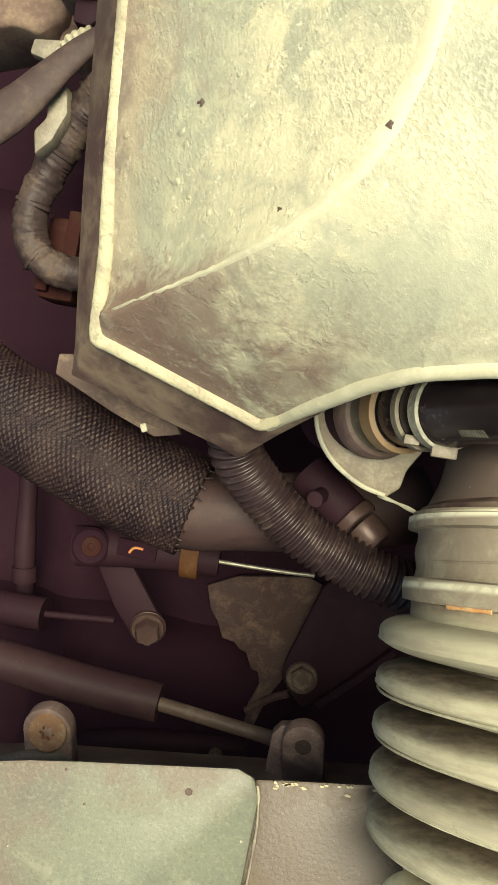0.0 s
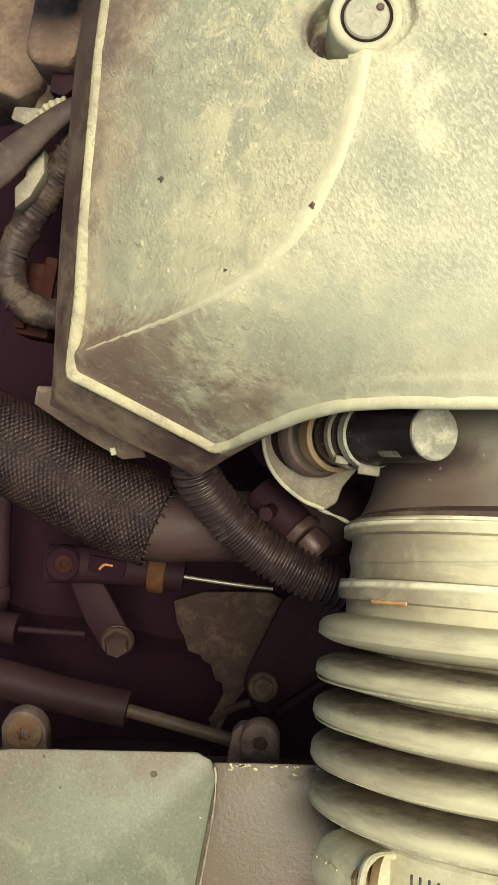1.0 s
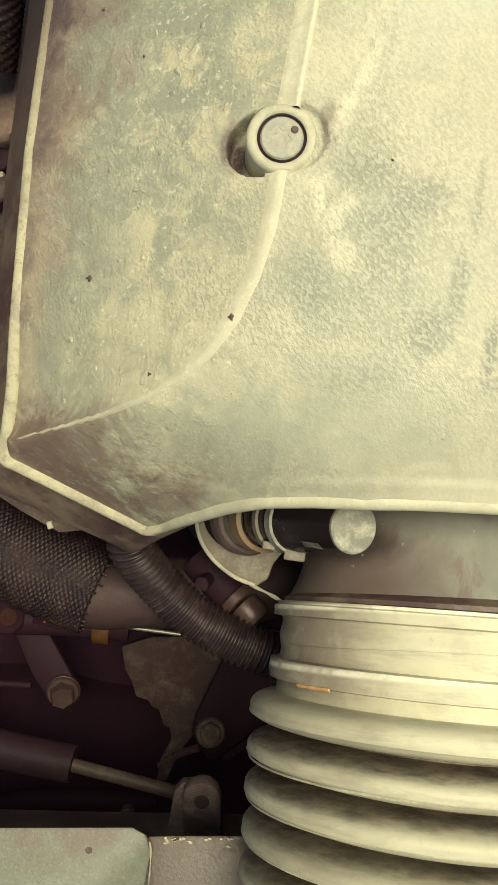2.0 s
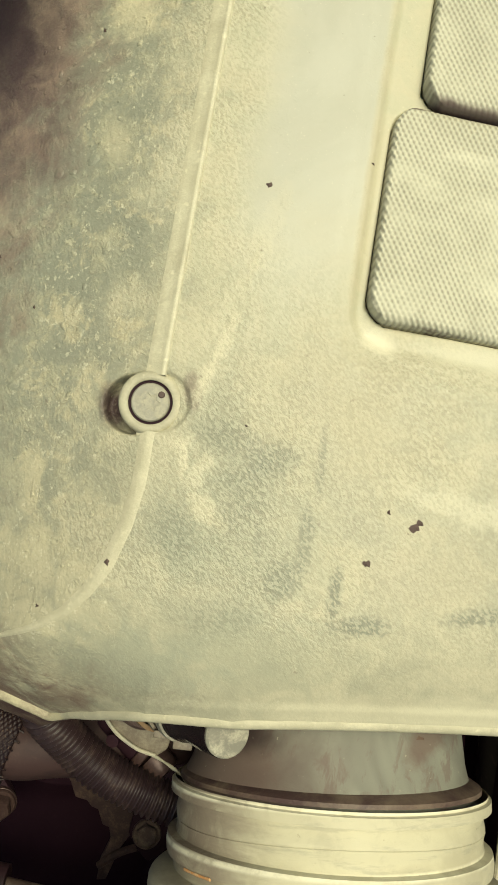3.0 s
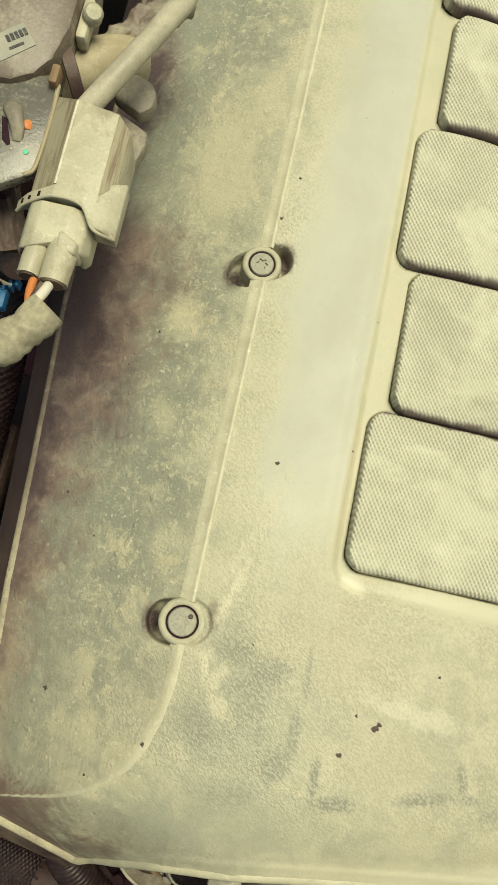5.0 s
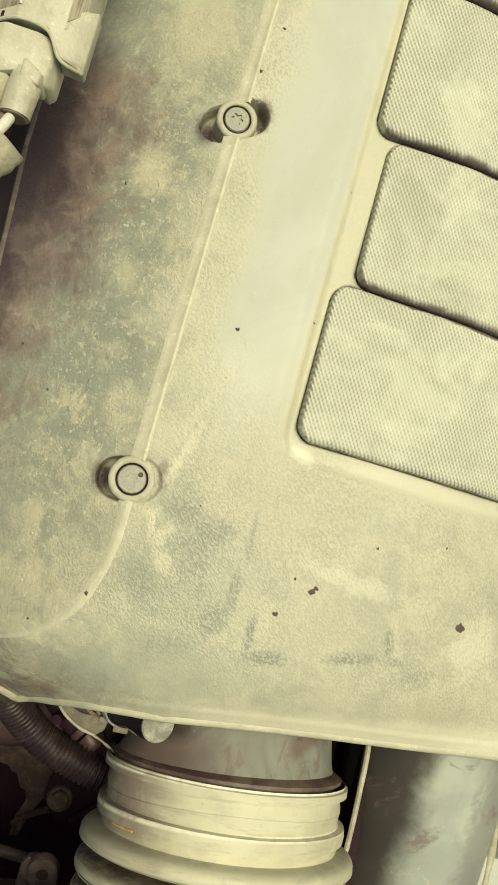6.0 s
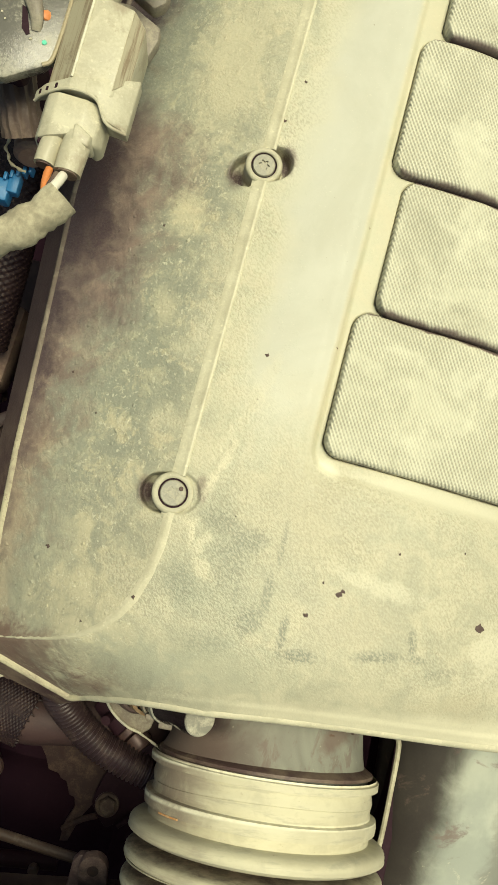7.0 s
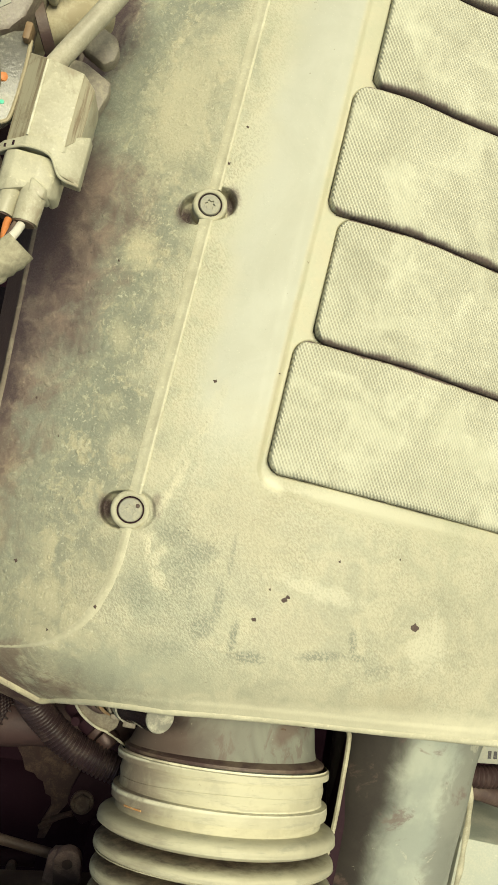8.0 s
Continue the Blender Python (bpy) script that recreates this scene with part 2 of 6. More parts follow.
    color = n.mix(n.math('MULTIPLY', n.math('MULTIPLY', corner, n.ramp(n.noise(420, 6, 0.72, 0.4), 0.55, 0.63)), 0.55), color, (0.44, 0.40, 0.29))
    # shade inside the screw pockets, painted as dark spots
    for px, py, rx in ((-9.0, -1.8, 4.6), (-8.6, 114.6, 5.2), (7.4, 122.6, 2.7)):
        color = n.mix(n.near(px, py, rx, 7.0, 0.35, 200, 0.5), color, (0.055, 0.031, 0.034))
    # smooth strip before the pads; its corner's highlight is painted as a pale patch
    smooth_strip = n.math('MAXIMUM', n.near(88, 21.6, 52, 4.6, 0.0, 60, 0.5), n.near(48, 21.8, 7.5, 4.4, -0.4, 60, 0.4))
    color = n.mix(n.math('MULTIPLY', smooth_strip, 0.7), color, (0.56, 0.535, 0.405))
    color = n.mix(n.math('MULTIPLY', n.near(47.5, 20.6, 6.5, 3.0, -0.5, 200, 1.0), 0.6), color, (0.68, 0.64, 0.48))
    apron = n.near(110, -57, 95, 8, 0.09, 60, 0.7)
    color = n.mix(n.math('MULTIPLY', apron, 0.8), color, n.mix(mid, (0.56, 0.52, 0.37), (0.65, 0.61, 0.45)))
    smooth_strip = n.math('MAXIMUM', smooth_strip, n.math('MULTIPLY', apron, 0.8))
    worm = n.ramp(n.noise(1450, 2, 0.55, 0.3, n.turned(-0.75, 0.6, 1.0)), 0.36, 0.64)
    for px, py, rx, ry, turn, k in MARKS:
        spot = n.math('MULTIPLY', n.near(px, py, rx, ry, turn, 500, 1.0), n.ramp(worm, 0.1, 0.8, 1.0, 0.45))
        color = n.mix(n.math('MULTIPLY', spot, k), color, (0.185, 0.2, 0.155))
    color = n.mix(n.math('MULTIPLY', n.ramp(n.noise(1500, 2, 0.5), 0.66, 0.76, 0.0, 0.3), clean), color, (0.66, 0.63, 0.49))
    color = n.mix(n.ramp(n.noise(330, 3, 0.6), 0.71, 0.77, 0.0, 0.6), color, (0.16, 0.12, 0.09))
    # pebbled leather grain, worn away on the crown; its relief shading is painted in too
    pebble = n.math('ADD', n.math('MULTIPLY', worm, 0.34), n.math('MULTIPLY', n.noise(1300, 2, 0.55, 0.3), 0.55))
    keep = n.math('MULTIPLY', n.ramp(worn, 0.0, 0.8, 0.8, 0.02), n.math('MULTIPLY', n.ramp(n.noise(34, 5, 0.6), 0.44, 0.60, 0.6, 1.0), n.math('MULTIPLY', n.ramp(y, -0.058, -0.034, 0.22, 1.0), n.ramp(flank, 0.0, 1.0, 1.0, 0.55))))
    keep = n.math('MULTIPLY', keep, n.math('SUBTRACT', 1.0, n.math('MULTIPLY', n.math('MAXIMUM', smooth_strip, n.math('MULTIPLY', n.ramp(x, 0.036, 0.041), n.ramp(y, 0.015, 0.030))), 0.9)))
    grain = n.math('MULTIPLY', pebble, n.math('MULTIPLY', keep, 1.05))
    color = n.mix(n.math('MULTIPLY', n.ramp(pebble, 0.44, 0.26, 0.0, 0.42), keep), color, (0.235, 0.215, 0.15))
    color = n.mix(n.math('MULTIPLY', n.ramp(pebble, 0.48, 0.64, 0.0, 0.22), n.math('MULTIPLY', keep, clean)), color, (0.68, 0.645, 0.49))
    clumps = n.math('ADD', n.math('MULTIPLY', n.ramp(small, 0.50, 0.75), n.ramp(flank, 0.0, 1.0, 0.2, n.ramp(ahead, 0.0, 1.0, 0.35, 0.4))), n.math('MULTIPLY', n.math('MULTIPLY', caked, n.ramp(ragged, 0.40, 0.72, 0.1, 1.0)), n.ramp(ahead, 0.0, 1.0, 0.35, 0.7)))
    clumps = n.math('ADD', clumps, n.math('MULTIPLY', n.math('MULTIPLY', crumb, flank), 0.26))
    height = n.math('ADD', grain, n.math('ADD', clumps, n.math('MULTIPLY', fine, n.ramp(worn, 0.0, 0.8, 0.3, 0.06))))
    return n.done(color, n.ramp(mid, 0.3, 0.7, 0.44, 0.62), n.bump(height, 1.0, 0.00032), 0.0, 0.45)


def pad_material():
    """Cross-hatched moulding of the cover's pads: rows of small diamonds, their relief shading painted in as dark
    valleys and pale crests.
    """
    n = Nodes("cross_hatched_plastic")
    u = n.math('MULTIPLY', n.math('ADD', n.math('MULTIPLY', n.axis(0), 1.0), n.math('MULTIPLY', n.axis(1), 0.62)), 2 * math.pi / 0.00138)
    v = n.math('MULTIPLY', n.math('SUBTRACT', n.math('MULTIPLY', n.axis(0), 1.0), n.math('MULTIPLY', n.axis(1), 0.62)), 2 * math.pi / 0.00138)
    weave = n.math('ADD', n.math('MULTIPLY', n.math('SINE', u), 1.3), n.math('MULTIPLY', n.math('SINE', v), 0.6))
    mid = n.noise(70, 5, 0.65, 0.7)
    color = n.mix(n.ramp(mid, 0.36, 0.66), (0.51, 0.495, 0.372), (0.58, 0.562, 0.428))
    color = n.mix(n.ramp(n.noise(28, 4, 0.6, 0.5), 0.54, 0.70, 0.0, 0.5), color, (0.37, 0.355, 0.26))
    filled = n.ramp(n.noise(45, 5, 0.65, 0.6), 0.45, 0.65, 1.0, 0.4)
    color = n.mix(n.math('MULTIPLY', n.ramp(weave, -1.5, 0.1, 0.58, 0.0), filled), color, (0.22, 0.195, 0.14))
    color = n.mix(n.math('MULTIPLY', n.ramp(weave, 0.5, 1.6, 0.0, 0.45), filled), color, (0.66, 0.635, 0.49))
    color = n.mix(n.ramp(n.noise(900, 2, 0.5), 0.66, 0.76, 0.0, 0.4), color, (0.64, 0.60, 0.46))
    # shade on the lower edge of each pad, painted as a dark brown band
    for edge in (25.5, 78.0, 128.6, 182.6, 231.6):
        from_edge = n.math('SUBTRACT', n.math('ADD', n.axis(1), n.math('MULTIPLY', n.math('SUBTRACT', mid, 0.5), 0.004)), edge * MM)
        edge_shade = n.math('MULTIPLY', n.ramp(from_edge, -0.0022, -0.0014), n.ramp(from_edge, -0.0006, 0.0014 if edge > 30 else 0.0004, 0.9, 0.0))
        color = n.mix(edge_shade, color, (0.095, 0.058, 0.056))
        weave = n.math('MULTIPLY', weave, n.math('SUBTRACT', 1.0, edge_shade))
    height = n.math('ADD', n.math('MULTIPLY', weave, n.math('MULTIPLY', filled, 0.36)), n.math('MULTIPLY', n.noise(1100, 3, 0.7), 0.25))
    return n.done(color, 0.6, n.bump(height, 0.8, 0.00042), 0.0, 0.45)


def braid_material():
    n = Nodes("braided_sleeve")
    fine = n.noise(1200, 3, 0.7)
    color = n.mix(n.ramp(n.noise(70, 5, 0.6), 0.4, 0.65), (0.011, 0.0052, 0.0072), (0.026, 0.0145, 0.0148))
    color = n.mix(n.ramp(fine, 0.55, 0.67, 0.0, 0.6), color, (0.115, 0.076, 0.055))
    return n.done(color, 0.5, n.bump(fine, 0.6, 0.0003), 0.0, 0.25)


def rim_material():
    """The bead along the outer edge: pale rubbed dust towards the front corner, browner further back."""
    n = Nodes("rubbed_rim")
    fine, mid = n.noise(900, 3, 0.7), n.noise(120, 5, 0.65, 0.5)
    back = n.ramp(n.math('ADD', n.axis(1), n.math('MULTIPLY', n.math('SUBTRACT', mid, 0.5), 0.08)), -0.03, 0.05)
    color = n.mix(back, (0.41, 0.375, 0.25), (0.15, 0.115, 0.085))
    color = n.mix(n.ramp(mid, 0.47, 0.66, 0.0, 0.75), color, (0.27, 0.23, 0.165))
    color = n.mix(n.ramp(n.noise(420, 5, 0.72, 0.3), 0.55, 0.66, 0.0, 0.6), color, (0.20, 0.16, 0.12))
    return n.done(color, 0.65, n.bump(fine, 0.7, 0.0005))


def skirt_material():
    """Grimy turned-down plastic: brown and dusty towards the front corner; further back its shade is painted near
    black.
    """
    n = Nodes("grimy_plastic")
    mid, big, fine = n.noise(150, 5, 0.66, 0.5), n.noise(50, 5, 0.62, 0.5), n.noise(800, 3, 0.7)
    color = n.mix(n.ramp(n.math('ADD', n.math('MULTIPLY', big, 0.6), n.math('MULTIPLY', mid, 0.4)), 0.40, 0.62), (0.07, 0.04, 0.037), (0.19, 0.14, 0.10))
    # rear skirt lies in shade: put into the colour as near black
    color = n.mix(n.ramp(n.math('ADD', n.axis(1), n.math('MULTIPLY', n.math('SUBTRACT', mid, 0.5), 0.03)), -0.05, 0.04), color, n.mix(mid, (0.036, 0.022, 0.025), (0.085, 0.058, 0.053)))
    return n.done(color, 0.55, n.bump(n.math('ADD', fine, mid), 0.6, 0.0003), 0.0, 0.4)


def throttle_material():
    """Grey-green duct plastic with tan dust and brown oily stains; the valve's shadow is painted in."""
    n = Nodes("dusty_duct_plastic")
    mid, big, fine = n.noise(60, 5, 0.62, 0.5), n.noise(26, 4, 0.6, 0.6), n.noise(1000, 3, 0.7)
    color = n.mix(n.ramp(big, 0.40, 0.60), (0.165, 0.16, 0.132), (0.25, 0.255, 0.205))
    oily = n.ramp(n.math('ADD', n.axis(0), n.math('MULTIPLY', n.math('SUBTRACT', mid, 0.5), 0.05)), -0.030, 0.012, 0.8, 0.0)
    color = n.mix(oily, color, n.mix(mid, (0.115, 0.085, 0.075), (0.17, 0.135, 0.112)))
    color = n.mix(n.math('MULTIPLY', n.ramp(n.noise(120, 6, 0.7, 0.5, n.scaled(1.6, 0.6, 1.0)), 0.52, 0.64), 0.6), color, (0.15, 0.105, 0.09))
    for px, py, rx, ry, turn, k in ((82, -72, 9, 6, 0.5, 0.8), (92, -66, 8, 10, 0.2, 0.7), (48, -92, 20, 4, 0.1, 0.85), (66, -91, 26, 3.6, 0.1, 0.6), (60, -66, 14, 3, 0.0, 0.5), (88, -88, 8, 4, 0.5, 0.5)):
        color = n.mix(n.math('MULTIPLY', n.near(px - 63, py + 60, rx, ry, turn, 110, 1.5), k), color, n.mix(mid, (0.10, 0.066, 0.058), (0.20, 0.15, 0.12)))
    bare = n.math('MAXIMUM', n.near(33 - 63, -85 + 60, 18, 14, 0.1, 160, 0.3), n.near(27 - 63, -93 + 60, 13, 6, 0.2, 160, 0.5))
    color = n.mix(n.math('MULTIPLY', bare, 0.93), color, n.mix(mid, (0.105, 0.072, 0.062), (0.16, 0.118, 0.096)))
    # the valve's shadow on the duct, painted as a dark ellipse
    color = n.mix(n.math('MULTIPLY', n.near(32 - 63, -79 + 60, 17, 7, 0.15, 160, 0.3), 0.85), color, (0.032, 0.021, 0.021))
    color = n.mix(n.ramp(n.noise(500, 3, 0.6), 0.68, 0.75, 0.0, 0.5), color, (0.42, 0.39, 0.29))
    return n.done(color, n.ramp(mid, 0.3, 0.7, 0.56, 0.72), n.bump(n.math('ADD', n.math('MULTIPLY', fine, 0.5), mid), 0.6, 0.0003), 0.0, 0.22)


def hose_material():
    """Tan rubber: cream dust on the folds, brown dirt and painted shade behind each fold, grey-green wiped patches,
    painted edge highlights.
    """
    n = Nodes("dusty_rubber")
    along = n.math('ADD', n.math('ADD', n.math('MULTIPLY', n.axis(0), 0.1205), n.math('MULTIPLY', n.axis(1), -0.974)), n.math('MULTIPLY', n.axis(2), 0.1908))
    along = n.math('ADD', along, (0.1205 * 5.8 + 0.974 * 55.2 - 0.1908 * 52.1) * MM)
    big, mid, fine = n.noise(30, 5, 0.62, 0.5), n.noise(110, 6, 0.68, 0.5), n.noise(1000, 3, 0.7)
    round_it = lambda a, s: n.join_xyz(n.math('MULTIPLY', n.axis(0), a), n.math('MULTIPLY', along, s), n.math('MULTIPLY', n.axis(2), a))
    streak = n.noise(70, 5, 0.65, 0.2, round_it(0.4, 2.6))
    color = n.mix(n.ramp(big, 0.40, 0.60), (0.44, 0.405, 0.285), (0.53, 0.495, 0.35))
    color = n.mix(n.ramp(mid, 0.52, 0.70, 0.0, 0.4), color, (0.38, 0.35, 0.26))
    rub = n.noise(150, 5, 0.7, 0.25, round_it(0.35, 2.2))
    color = n.mix(n.ramp(rub, 0.53, 0.66, 0.0, 0.42), color, (0.30, 0.285, 0.225))
    outer = n.ramp(n.math('ADD', n.axis(0), n.math('MULTIPLY', n.math('SUBTRACT', mid, 0.5), 0.03)), -0.040, -0.020, 1.0, 0.0)
    color = n.mix(n.math('MULTIPLY', outer, n.ramp(rub, 0.38, 0.58, 0.1, 0.45)), color, (0.25, 0.205, 0.155))
    color = n.mix(n.ramp(streak, 0.55, 0.70, 0.0, 0.5), color, (0.60, 0.56, 0.40))
    f = n.math('FRACT', n.math('ADD', n.math('MULTIPLY', n.math('SUBTRACT', along, 0.023), 1 / 0.0096), n.math('MULTIPLY', n.math('SUBTRACT', big, 0.5), 0.25)))
    color = n.mix(n.math('MULTIPLY', n.math('MULTIPLY', n.ramp(f, 0.46, 0.58), n.ramp(along, 0.0265, 0.029)), n.ramp(streak, 0.35, 0.6, 0.1, 0.45)), color, (0.34, 0.315, 0.235))
    # fold valleys: streaky dirt, and the valley's own shade painted dark with it
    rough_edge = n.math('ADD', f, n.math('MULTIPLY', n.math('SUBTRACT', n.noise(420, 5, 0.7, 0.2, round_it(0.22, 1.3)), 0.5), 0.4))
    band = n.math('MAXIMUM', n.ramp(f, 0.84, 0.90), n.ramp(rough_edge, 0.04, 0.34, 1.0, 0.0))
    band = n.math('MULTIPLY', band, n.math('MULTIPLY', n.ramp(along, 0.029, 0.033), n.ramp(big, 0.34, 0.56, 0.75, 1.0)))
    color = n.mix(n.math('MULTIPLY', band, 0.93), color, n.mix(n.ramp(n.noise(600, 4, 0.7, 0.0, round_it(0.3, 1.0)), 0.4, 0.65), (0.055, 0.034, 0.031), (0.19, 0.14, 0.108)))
    cuff = n.math('MULTIPLY', n.ramp(along, 0.0195, 0.0225, 1.0, 0.0), n.ramp(n.math('ADD', n.axis(0), n.math('MULTIPLY', n.math('SUBTRACT', mid, 0.5), 0.025)), -0.041, -0.025, 1.0, 0.0))
    color = n.mix(n.math('MULTIPLY', cuff, n.ramp(mid, 0.32, 0.56, 0.4, 0.95)), color, n.mix(big, (0.165, 0.122, 0.095), (0.31, 0.262, 0.195)))
    # highlight along the cuff's raised edges, painted in as a pale line
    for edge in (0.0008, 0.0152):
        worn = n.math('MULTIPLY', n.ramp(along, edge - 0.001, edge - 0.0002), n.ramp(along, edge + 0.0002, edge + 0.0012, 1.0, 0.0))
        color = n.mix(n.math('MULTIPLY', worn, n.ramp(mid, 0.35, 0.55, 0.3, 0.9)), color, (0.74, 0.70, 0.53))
    color = n.mix(n.ramp(n.noise(300, 4, 0.7), 0.66, 0.74, 0.0, 0.5), color, (0.24, 0.18, 0.14))
    height = n.math('ADD', n.math('MULTIPLY', fine, 0.5), n.math('MULTIPLY', mid, 0.8))
    return n.done(color, n.ramp(mid, 0.3, 0.7, 0.5, 0.68), n.bump(height, 0.6, 0.0003), 0.0, 0.28)


def tank_material():
    """Grey-green plastic, browner towards its outer end and along its rear rim."""
    n = Nodes("dusty_grey_plastic")
    mid, big, fine = n.noise(90, 5, 0.65, 0.5), n.noise(28, 5, 0.6, 0.4), n.noise(1200, 3, 0.7)
    color = n.mix(n.ramp(big, 0.38, 0.62), (0.086, 0.096, 0.070), (0.125, 0.133, 0.096))
    color = n.mix(n.ramp(mid, 0.55, 0.7, 0.0, 0.4), color, (0.24, 0.23, 0.165))
    wob = n.math('MULTIPLY', n.math('SUBTRACT', mid, 0.5), 0.05)
    end = n.ramp(n.math('ADD', n.axis(0), wob), -0.058, -0.018, 1.0, 0.0)
    rear = n.ramp(n.math('ADD', n.math('SUBTRACT', n.axis(1), n.math('MULTIPLY', n.axis(0), 0.18)), wob), 0.055, 0.074)
    color = n.mix(n.math('MULTIPLY', n.math('MAXIMUM', end, rear), 0.85), color, n.mix(fine, (0.09, 0.062, 0.053), (0.16, 0.12, 0.092)))
    color = n.mix(n.ramp(n.noise(1100, 2, 0.6), 0.52, 0.66, 0.0, 0.3), color, (0.21, 0.205, 0.15))
    color = n.mix(n.ramp(n.noise(1000, 2, 0.6, 0.0, n.scaled(1.1, 0.9, 1.0, 0.4)), 0.47, 0.34, 0.0, 0.3), color, (0.06, 0.052, 0.042))
    color = n.mix(n.ramp(n.noise(420, 3, 0.6), 0.70, 0.76, 0.0, 0.6), color, (0.50, 0.46, 0.34))
    return n.done(color, n.ramp(mid, 0.3, 0.7, 0.42, 0.58), n.bump(n.math('ADD', fine, mid), 0.5, 0.0002), 0.0, 0.45)


def duct_material():
    """Blue-grey glossy plastic, crusted white dust in places; grime and painted shade on one side, a painted pale
    highlight beside it.
    """
    n = Nodes("glossy_duct_plastic")
    mid, big, fine = n.noise(70, 6, 0.66, 0.5), n.noise(22, 5, 0.6, 0.4), n.noise(1000, 3, 0.7)
    color = n.mix(n.ramp(big, 0.4, 0.62), (0.30, 0.32, 0.27), (0.40, 0.415, 0.34))
    wob = n.math('MULTIPLY', n.math('SUBTRACT', mid, 0.5), 0.03)
    # darkened sides leave a pale highlight strip: shade and sheen put into the colour
    grime_shade = n.ramp(n.math('ADD', n.axis(0), n.math('MULTIPLY', wob, 0.35)), -0.015, -0.001, 1.0, 0.0)
    color = n.mix(n.math('MULTIPLY', n.ramp(n.math('ADD', n.axis(0), wob), 0.011, 0.020), 0.7), color, (0.19, 0.185, 0.155))
    color = n.mix(n.math('MULTIPLY', grime_shade, 0.9), color, n.mix(fine, (0.016, 0.008, 0.011), (0.032, 0.02, 0.02)))
    color = n.mix(n.math('MULTIPLY', n.ramp(n.noise(45, 6, 0.7, 0.6), 0.56, 0.66), 0.7), color, (0.17, 0.115, 0.10))
    color = n.mix(n.ramp(n.noise(75, 8, 0.72, 0.5), 0.61, 0.66, 0.0, 0.7), color, (0.46, 0.44, 0.34))
    return n.done(color, n.ramp(mid, 0.3, 0.7, 0.36, 0.55), n.bump(n.math('ADD', n.math('MULTIPLY', fine, 0.4), mid), 0.5, 0.0002), 0.0, n.ramp(grime_shade, 0.0, 1.0, 0.5, 0.12))


M_RIM = rim_material()
M_COVER, M_PAD, M_BRAID = cover_material(), pad_material(), braid_material()
M_BEAD = dusty("dusty_rim", (0.31, 0.285, 0.20), (0.50, 0.47, 0.34), 0.6, 90, 1200, 0.5, 0.00025)
M_SKIRT = skirt_material()
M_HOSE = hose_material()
M_DUCT = throttle_material()
M_DUCT2 = duct_material()
M_TANK = tank_material()
M_BLACK = dusty("grimy_black_plastic", (0.024, 0.0098, 0.0152), (0.044, 0.0230, 0.0262), 0.2, 70, 900, 0.65, 0.0002, spec=0.12)
M_DEEP = dusty("oily_dark_casting", (0.0200, 0.0072, 0.0130), (0.031, 0.0135, 0.0195), 0.25, 35, 500, 0.8, 0.0006, spec=0.08)
M_RUBBER = dusty("smooth_brown_rubber", (0.0430, 0.0240, 0.0235), (0.0750, 0.0460, 0.0400), 0.4, 60, 900, 0.6, 0.0002, stain=(0.026, 0.015, 0.016), spec=0.25)
M_STEEL = dusty("dull_steel", (0.40, 0.375, 0.31), (0.50, 0.46, 0.35), 0.4, 160, 1500, 0.45, 0.0001, metal=0.8)
M_BRASSY = dusty("yellowed_zinc", (0.0720, 0.0421, 0.0386), (0.1250, 0.0791, 0.0662), 0.4, 160, 1500, 0.4, 0.0001, metal=0.3)
M_RUST = dusty("rusty_steel", (0.24, 0.13, 0.075), (0.40, 0.30, 0.195), 0.35, 200, 1300, 0.75, 0.0003)
M_SHEATH = dusty("brown_cable_sheath", (0.0400, 0.0189, 0.0225), (0.0700, 0.0378, 0.0377), 0.35, 60, 900, 0.55, 0.0001, spec=0.25)
M_LOW = dusty("brown_stained_plastic", (0.064, 0.043, 0.031), (0.110, 0.083, 0.056), 0.42, 40, 900, 0.42, 0.0003, stain=(0.072, 0.038, 0.032), fleck=0.45)
M_RUSTPLATE = dusty("rust_bloomed_steel", (0.085, 0.055, 0.045), (0.20, 0.15, 0.105), 0.42, 90, 900, 0.8, 0.0004, stain=(0.13, 0.06, 0.035))
M_GREYPLATE = dusty("grey_zinc_plate", (0.26, 0.25, 0.20), (0.42, 0.39, 0.28), 0.55, 80, 1100, 0.5, 0.0002)
M_CONN = dusty("dusty_connector_plastic", (0.40, 0.37, 0.268), (0.51, 0.48, 0.35), 0.6, 110, 1200, 0.36, 0.0002, stain=(0.27, 0.22, 0.15), fleck=0.3)
def streaked(name, base, dirt):
    """Pale plastic with brown dirt drawn out in long fine streaks."""
    n = Nodes(name)
    line = n.noise(260, 5, 0.7, 0.1, n.scaled(2.2, 0.12, 2.2))
    color = n.mix(n.ramp(line, 0.44, 0.60, 0.0, 0.85), base, dirt)
    color = n.mix(n.ramp(n.noise(120, 5, 0.68, 0.4), 0.52, 0.68, 0.0, 0.6), color, tuple(0.8 * c for c in dirt))
    return n.done(color, 0.5, n.bump(line, 0.5, 0.0002), 0.0, 0.4)


M_STREAK = streaked("dirt_streaked_plastic", (0.36, 0.325, 0.225), (0.20, 0.145, 0.09))
M_TAPE = dusty("dusty_cloth_tape", (0.27, 0.24, 0.165), (0.44, 0.40, 0.28), 0.6, 90, 700, 0.85, 0.0005)
M_CONNDARK = dusty("stained_connector_plastic", (0.34, 0.285, 0.18), (0.46, 0.41, 0.28), 0.5, 90, 1200, 0.5, 0.00015)
M_TAN = dusty("tan_plastic_ring", (0.20, 0.125, 0.065), (0.28, 0.195, 0.11), 0.4, 120, 900, 0.55, 0.0001)
